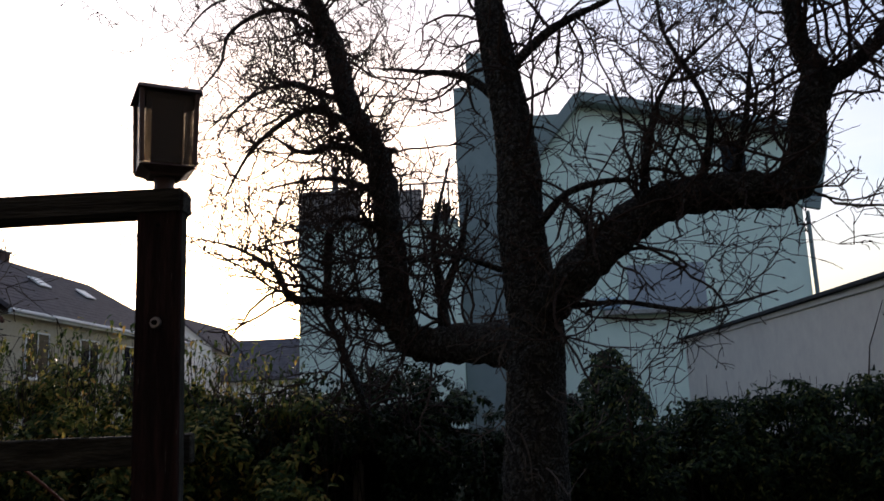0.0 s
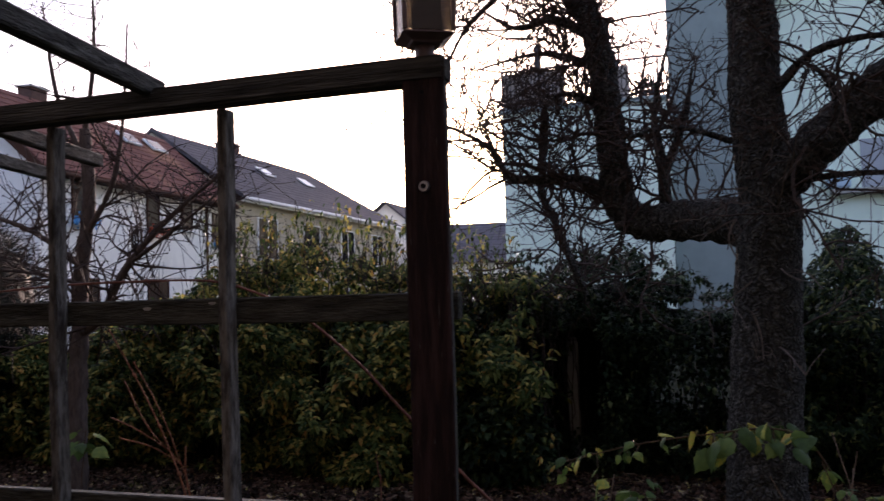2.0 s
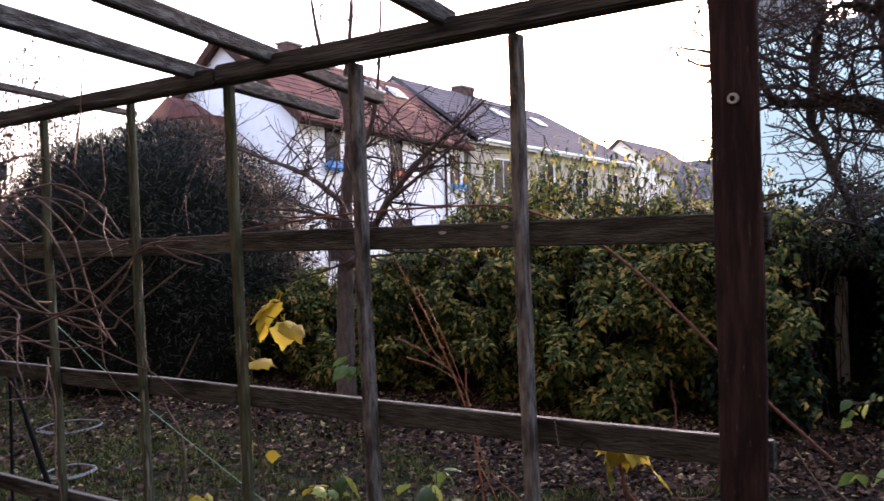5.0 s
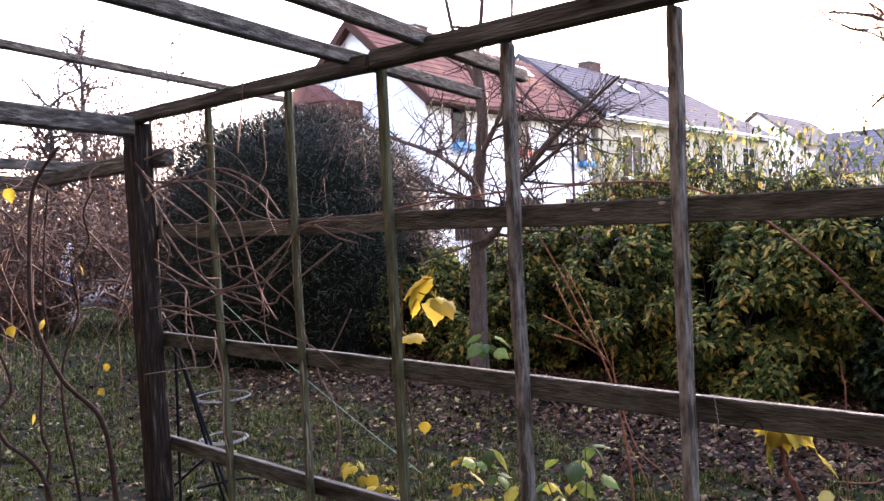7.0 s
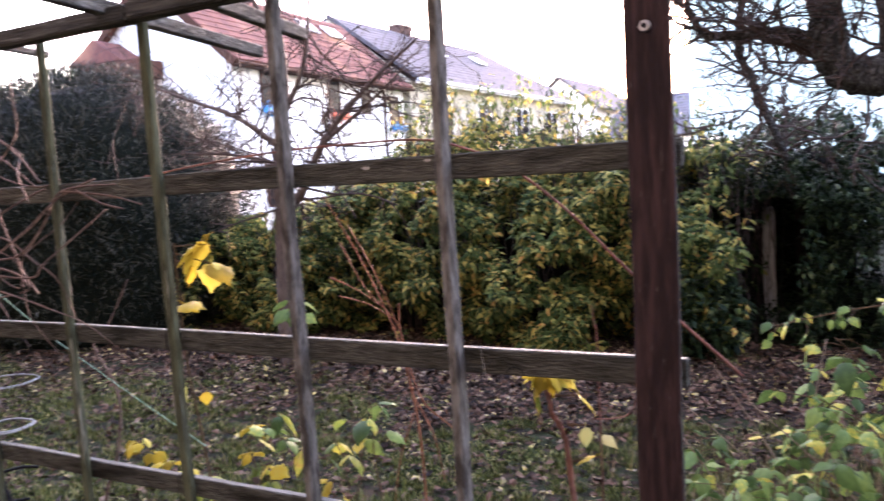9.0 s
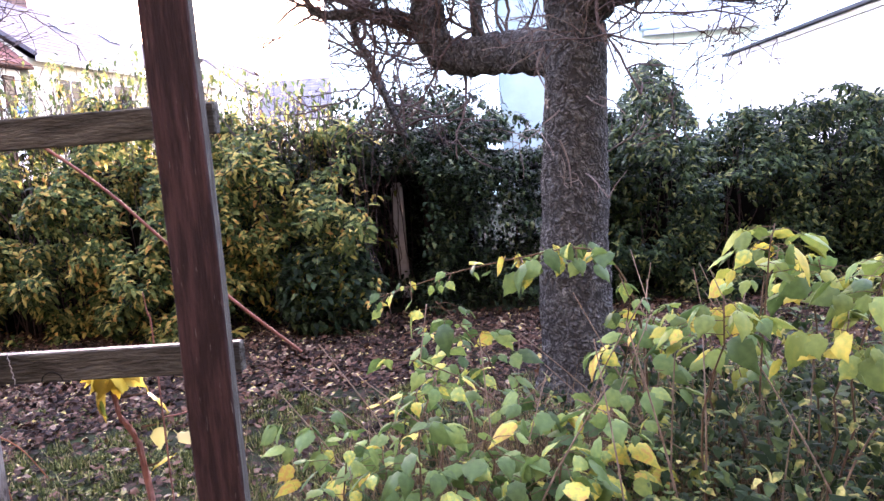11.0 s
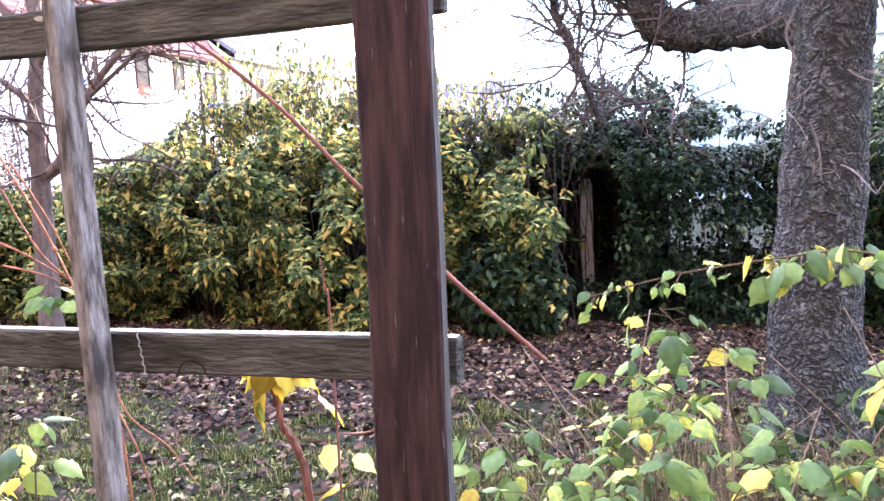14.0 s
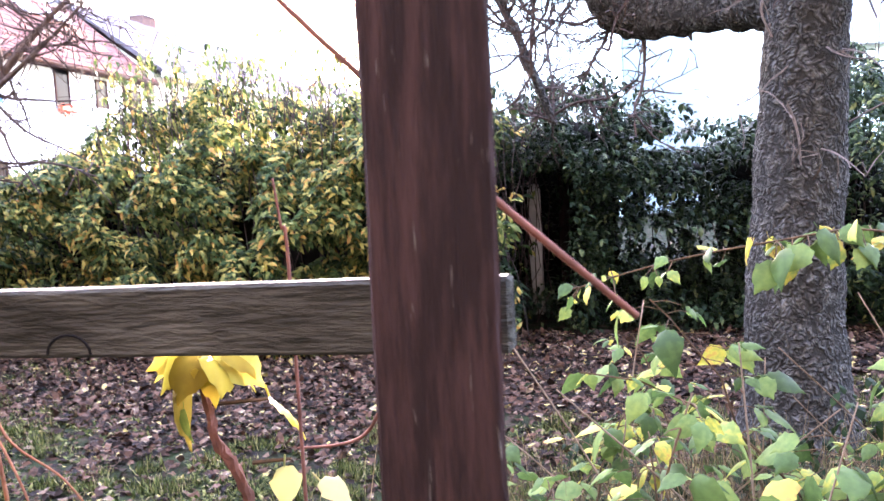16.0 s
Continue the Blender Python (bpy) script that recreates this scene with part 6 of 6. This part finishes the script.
    cane("bramble_cane", "long reddish cane arching over the rail", [(-2.43, 1.57, 1.63), (-2.1, 1.57, 1.64), (-1.79, 1.57, 1.67), (-1.49, 1.57, 1.69), (-1.22, 1.57, 1.695), (-1.02, 1.57, 1.69), (-0.9, 1.57, 1.66), (-0.79, 1.57, 1.61), (-0.66, 1.57, 1.51), (-0.55, 1.57, 1.40), (-0.42, 1.57, 1.27), (-0.30, 1.58, 1.16)], 0.0024, 0.0034, M_CANE, 7)
    cane("bramble_cane", "orange dry cane leaning behind the trellis", [(-1.40, 2.1, 0.0), (-1.40, 2.1, 0.68), (-1.45, 2.1, 1.01), (-1.52, 2.1, 1.19), (-1.61, 2.1, 1.36), (-1.74, 2.1, 1.56)], 0.0045, 0.002, M_DRYCANE, 5)
    for pts in (((-1.65, 1.40), (-1.58, 1.25), (-1.48, 1.12), (-1.44, 0.99)), ((-1.44, 1.0), (-1.36, 0.88), (-1.27, 0.80), (-1.22, 0.7)), ((-1.72, 1.28), (-1.60, 1.24), (-1.52, 1.17)), ((-1.67, 1.22), (-1.57, 1.19), (-1.48, 1.13)), ((-1.47, 1.19), (-1.47, 1.1), (-1.44, 1.0)),
                ((-1.62, 1.46), (-1.55, 1.3), (-1.47, 1.1)), ((-1.43, 0.9), (-1.33, 0.78), (-1.30, 0.62)), ((-1.42, 0.83), (-1.50, 0.66), (-1.53, 0.5))):
        cane("bramble_cane", "thin orange dry side shoot", [(x, 2.09 + 0.03 * math.sin(20 * x), z) for x, z in pts], 0.0028, 0.0014, M_DRYCANE)
    cane("bramble_cane", "pinkish brown vine rising behind the slats", [(-2.60, 1.75, -0.02), (-2.56, 1.75, 0.46), (-2.48, 1.75, 0.64), (-2.43, 1.75, 0.82), (-2.45, 1.75, 0.95), (-2.54, 1.75, 1.07), (-2.45, 1.75, 1.15), (-2.33, 1.75, 1.31)], 0.007, 0.003, M_VINE, 4)
    cane("bramble_cane", "thin pale curved shoot hanging under the rail", [(-0.52, 1.55, 1.15), (-0.52, 1.58, 1.10), (-0.56, 1.62, 1.04), (-0.66, 1.7, 1.0)], 0.0022, 0.0015, M_CANE)
    cane("bramble_cane", "thin upright red twig behind the rail", [(-0.62, 1.62, 0.8), (-0.62, 1.62, 1.2), (-0.625, 1.62, 1.245), (-0.63, 1.62, 1.29)], 0.002, 0.0012, M_CANE)
    # vines on the left end
    v = thing("grapevine", "leafless grapevine trained over the end of the trellis", "vine")
    def shoot(name, pts, r0, r1, sides=5):
        line = smooth_line(pts, 6)
        part(name, Soup().tube(line, taper(line, r0, r1), sides, True, random.Random(7), 0.25), M_VINEDARK if r0 > 0.0075 else M_VINE, v, smooth=True)
    shoot("vine_stem", [(-3.3, 1.32, -0.05), (-3.3, 1.30, 0.5), (-3.3, 1.26, 0.86), (-3.3, 1.11, 1.06), (-3.3, 1.02, 1.29), (-3.3, 1.01, 1.47), (-3.3, 1.04, 1.79), (-3.2, 1.1, 1.95)], 0.011, 0.007, 8)
    shoot("vine_stem", [(-3.3, 1.15, -0.02), (-3.3, 1.03, 0.67), (-3.3, 0.88, 0.89), (-3.3, 0.83, 1.15), (-3.3, 0.7, 1.5)], 0.009, 0.006, 6)
    rs = random.Random(71)
    for k in range(4):
        q = Vector((rs.uniform(-3.6, -3.25), rs.uniform(0.75, 1.35), -0.02))
        pts = [q]
        while pts[-1].z < 1.7 + 0.3 * rs.random() and len(pts) < 14:
            pts.append(pts[-1] + Vector((rs.gauss(0, 0.025), rs.gauss(0.0, 0.045), rs.uniform(0.1, 0.25))))
        shoot("vine_stem", pts, rs.uniform(0.0076, 0.010), 0.004, 6)
    shoot("shoot", [(-3.2, 1.4, 1.9), (-3.09, 1.42, 1.82), (-2.76, 1.42, 1.80), (-2.51, 1.42, 1.76), (-2.3, 1.42, 1.64)], 0.004, 0.0025)
    shoot("shoot", [(-3.12, 1.42, 1.51), (-2.69, 1.42, 1.40), (-2.4, 1.42, 1.49), (-2.21, 1.43, 1.60), (-2.05, 1.44, 1.65)], 0.0045, 0.003)
    shoot("shoot", [(-3.11, 1.42, 1.26), (-2.61, 1.42, 1.40), (-2.41, 1.42, 1.43), (-2.28, 1.42, 1.52), (-2.19, 1.43, 1.62), (-1.95, 1.43, 1.63)], 0.0045, 0.003)
    shoot("shoot", [(-2.19, 1.43, 1.62), (-2.0, 1.44, 1.60), (-1.85, 1.43, 1.57)], 0.004, 0.002)
    for pts in (((-3.2, 1.75), (-3.06, 1.79), (-2.71, 1.84), (-2.5, 1.80), (-2.36, 1.73), (-2.27, 1.65)), ((-3.18, 1.81), (-2.98, 1.64), (-2.83, 1.56), (-2.64, 1.52)), ((-2.89, 1.49), (-2.64, 1.53), (-2.33, 1.61), (-2.25, 1.63)),
                ((-2.8, 1.82), (-2.59, 1.68), (-2.5, 1.52), (-2.41, 1.38), (-2.33, 1.31)), ((-2.92, 1.81), (-2.73, 1.70), (-2.61, 1.56), (-2.56, 1.44)), ((-3.02, 1.61), (-2.87, 1.49), (-2.66, 1.38), (-2.37, 1.36), (-2.28, 1.41), (-2.01, 1.56)),
                ((-3.13, 1.44), (-2.83, 1.41), (-2.5, 1.38), (-2.38, 1.33), (-2.44, 1.31)), ((-2.12, 1.62), (-2.03, 1.58), (-1.94, 1.56)), ((-2.66, 1.83), (-2.51, 1.78), (-2.5, 1.72)), ((-3.3, 1.92), (-3.06, 1.77), (-2.79, 1.64)),
                ((-3.06, 1.44), (-3.0, 1.55), (-3.06, 1.65), (-2.94, 1.86)), ((-3.25, 1.3), (-2.95, 1.33), (-2.7, 1.28), (-2.5, 1.3))):
        shoot("shoot", [(x, 1.43 + 0.012 * math.sin(9 * x), z) for x, z in pts], 0.0046, 0.0028)
    rv = random.Random(77)
    for k in range(14):
        x0 = rv.uniform(-3.2, -2.4)
        a = Vector((x0, 1.42 + rv.uniform(-0.05, 0.06), rv.uniform(1.2, 2.0)))
        pts = [a]
        d = Vector((rv.uniform(0.2, 1), rv.gauss(0, 0.15), rv.uniform(-0.9, 0.3))).normalized()
        for i in range(4):
            d = (d + Vector((rv.gauss(0, 0.4), rv.gauss(0, 0.1), rv.gauss(-0.15, 0.5)))).normalized()
            pts.append(pts[-1] + d * rv.uniform(0.08, 0.2))
        shoot("shoot", pts, rv.uniform(0.0024, 0.0048), 0.0014, 4)
    for k in range(90):
        a = Vector((rv.uniform(-4.8, -3.3), rv.uniform(0.7, 1.6), rv.uniform(1.2, 2.0)))
        pts, d = [a], Vector((rv.gauss(0, 1), rv.gauss(0, 1), rv.gauss(-0.5, 0.6))).normalized()
        for i in range(5):
            d = (d + Vector((rv.gauss(0, 0.3), rv.gauss(0, 0.3), rv.gauss(-0.12, 0.3)))).normalized()
            pts.append(pts[-1] + d * rv.uniform(0.08, 0.18))
        shoot("shoot", pts, rv.uniform(0.0025, 0.006), 0.0015, 4)
    for p in ((-3.3, 0.93, 1.29), (-3.3, 1.05, 1.30), (-3.3, 1.2, 1.5), (-3.28, 1.28, 1.1), (-3.3, 0.95, 1.8), (-3.3, 1.25, 1.0), (-3.3, 0.8, 1.4), (-3.3, 1.0, 0.95)):
        set_leaf(v, rv.choice(YELLOW), p, (rv.gauss(0, 0.5), rv.gauss(0, 0.5), -1), rv.uniform(0.5, 0.9), rv)


build_plants()


# ---- small things ----
def build_small():
    for x, y, r in ((-6.88, 4.07, 0.27), (-5.50, 3.2, 0.18), (-11.6, 6.75, 0.38)):
        h = thing("garden_hose", "pale hose coiled in rings on the grass", "hose", (x, y, 0.035), group="hose rings")
        s = Soup()
        for turn_no in range(2):
            pts = [((r - 0.018 * turn_no) * math.cos(w), (r - 0.014 * turn_no) * math.sin(w) + 0.01 * turn_no, 0.006 * turn_no + 0.004 * math.sin(3 * w)) for w in [k * math.pi / 16 for k in range(33)]]
            s.tube(pts, [0.006] * 33, 6, False)
        part("hose_ring", s, M_HOSE, h, smooth=True)
    t = thing("garden_stand", "black metal stake stand on the lawn", "stand")
    for a, b in (((-4.02, 2.0, 1.04), (-4.05, 2.0, 0.0)), ((-4.02, 2.0, 1.04), (-3.40, 2.0, 0.0)), ((-4.02, 2.0, 1.04), (-4.15, 2.35, 0.0)), ((-4.02, 2.0, 1.04), (-4.15, 2.0, 1.2))):
        part("leg", Soup().tube([a, b], [0.008, 0.008], 8), M_BLACKMETAL, t)
    for pts in (((-4.49, 0.0), (-4.28, 0.16), (-4.06, 0.30), (-3.85, 0.43), (-3.71, 0.49)), ((-3.92, 0.27), (-3.67, 0.35), (-3.5, 0.40), (-3.37, 0.42)), ((-3.91, 0.15), (-3.7, 0.20), (-3.46, 0.26))):
        line = smooth_line([(x, 2.03, z) for x, z in pts], 5)
        part("brace", Soup().tube(line, [0.007] * len(line), 7), M_BLACKMETAL, t, smooth=True)
    f = thing("fence_post", "grey concrete fence post in the hedge opening", "post", (-1.13, 8.2, 0))
    part("shaft", bevelled(-0.055, 0.055, -0.055, 0.055, -0.02, 1.12, 0.012, 1, 0.004, 6, 3), M_OLDPOST, f)
    part("cap", bevelled(-0.045, 0.045, -0.045, 0.045, 1.122, 1.16, 0.015), M_OLDPOST, f)
    f = thing("fence_post", "dark wooden stake beside the concrete post", "post", (-0.93, 9.05, 0))
    part("shaft", bevelled(-0.05, 0.05, -0.05, 0.05, -0.02, 1.3, 0.01, 1, 0.004, 6, 4), M_POST, f)
    # a string that slants behind the trellis
    s = thing("string", "thin pale green string stretched behind the trellis", "string")
    part("strand", Soup().tube([(-2.95, 1.56, 1.38), (-2.52, 1.56, 1.15), (-2.15, 1.56, 0.985), (-1.82, 1.56, 0.845)], [0.0013] * 4, 5), M_STRING, s)
    # pale post far across the lawn
    p = thing("gate_post", "white painted gate post with blue band by the road", "post", (-15.6, 6.4, 0))
    part("shaft", bevelled(-0.1, 0.1, -0.1, 0.1, 0, 1.5, 0.02), M_WHITEPAINT, p)
    part("band", bevelled(-0.104, 0.104, -0.104, 0.104, 0.5, 0.9, 0.01), M_BLUE, p)


build_small()
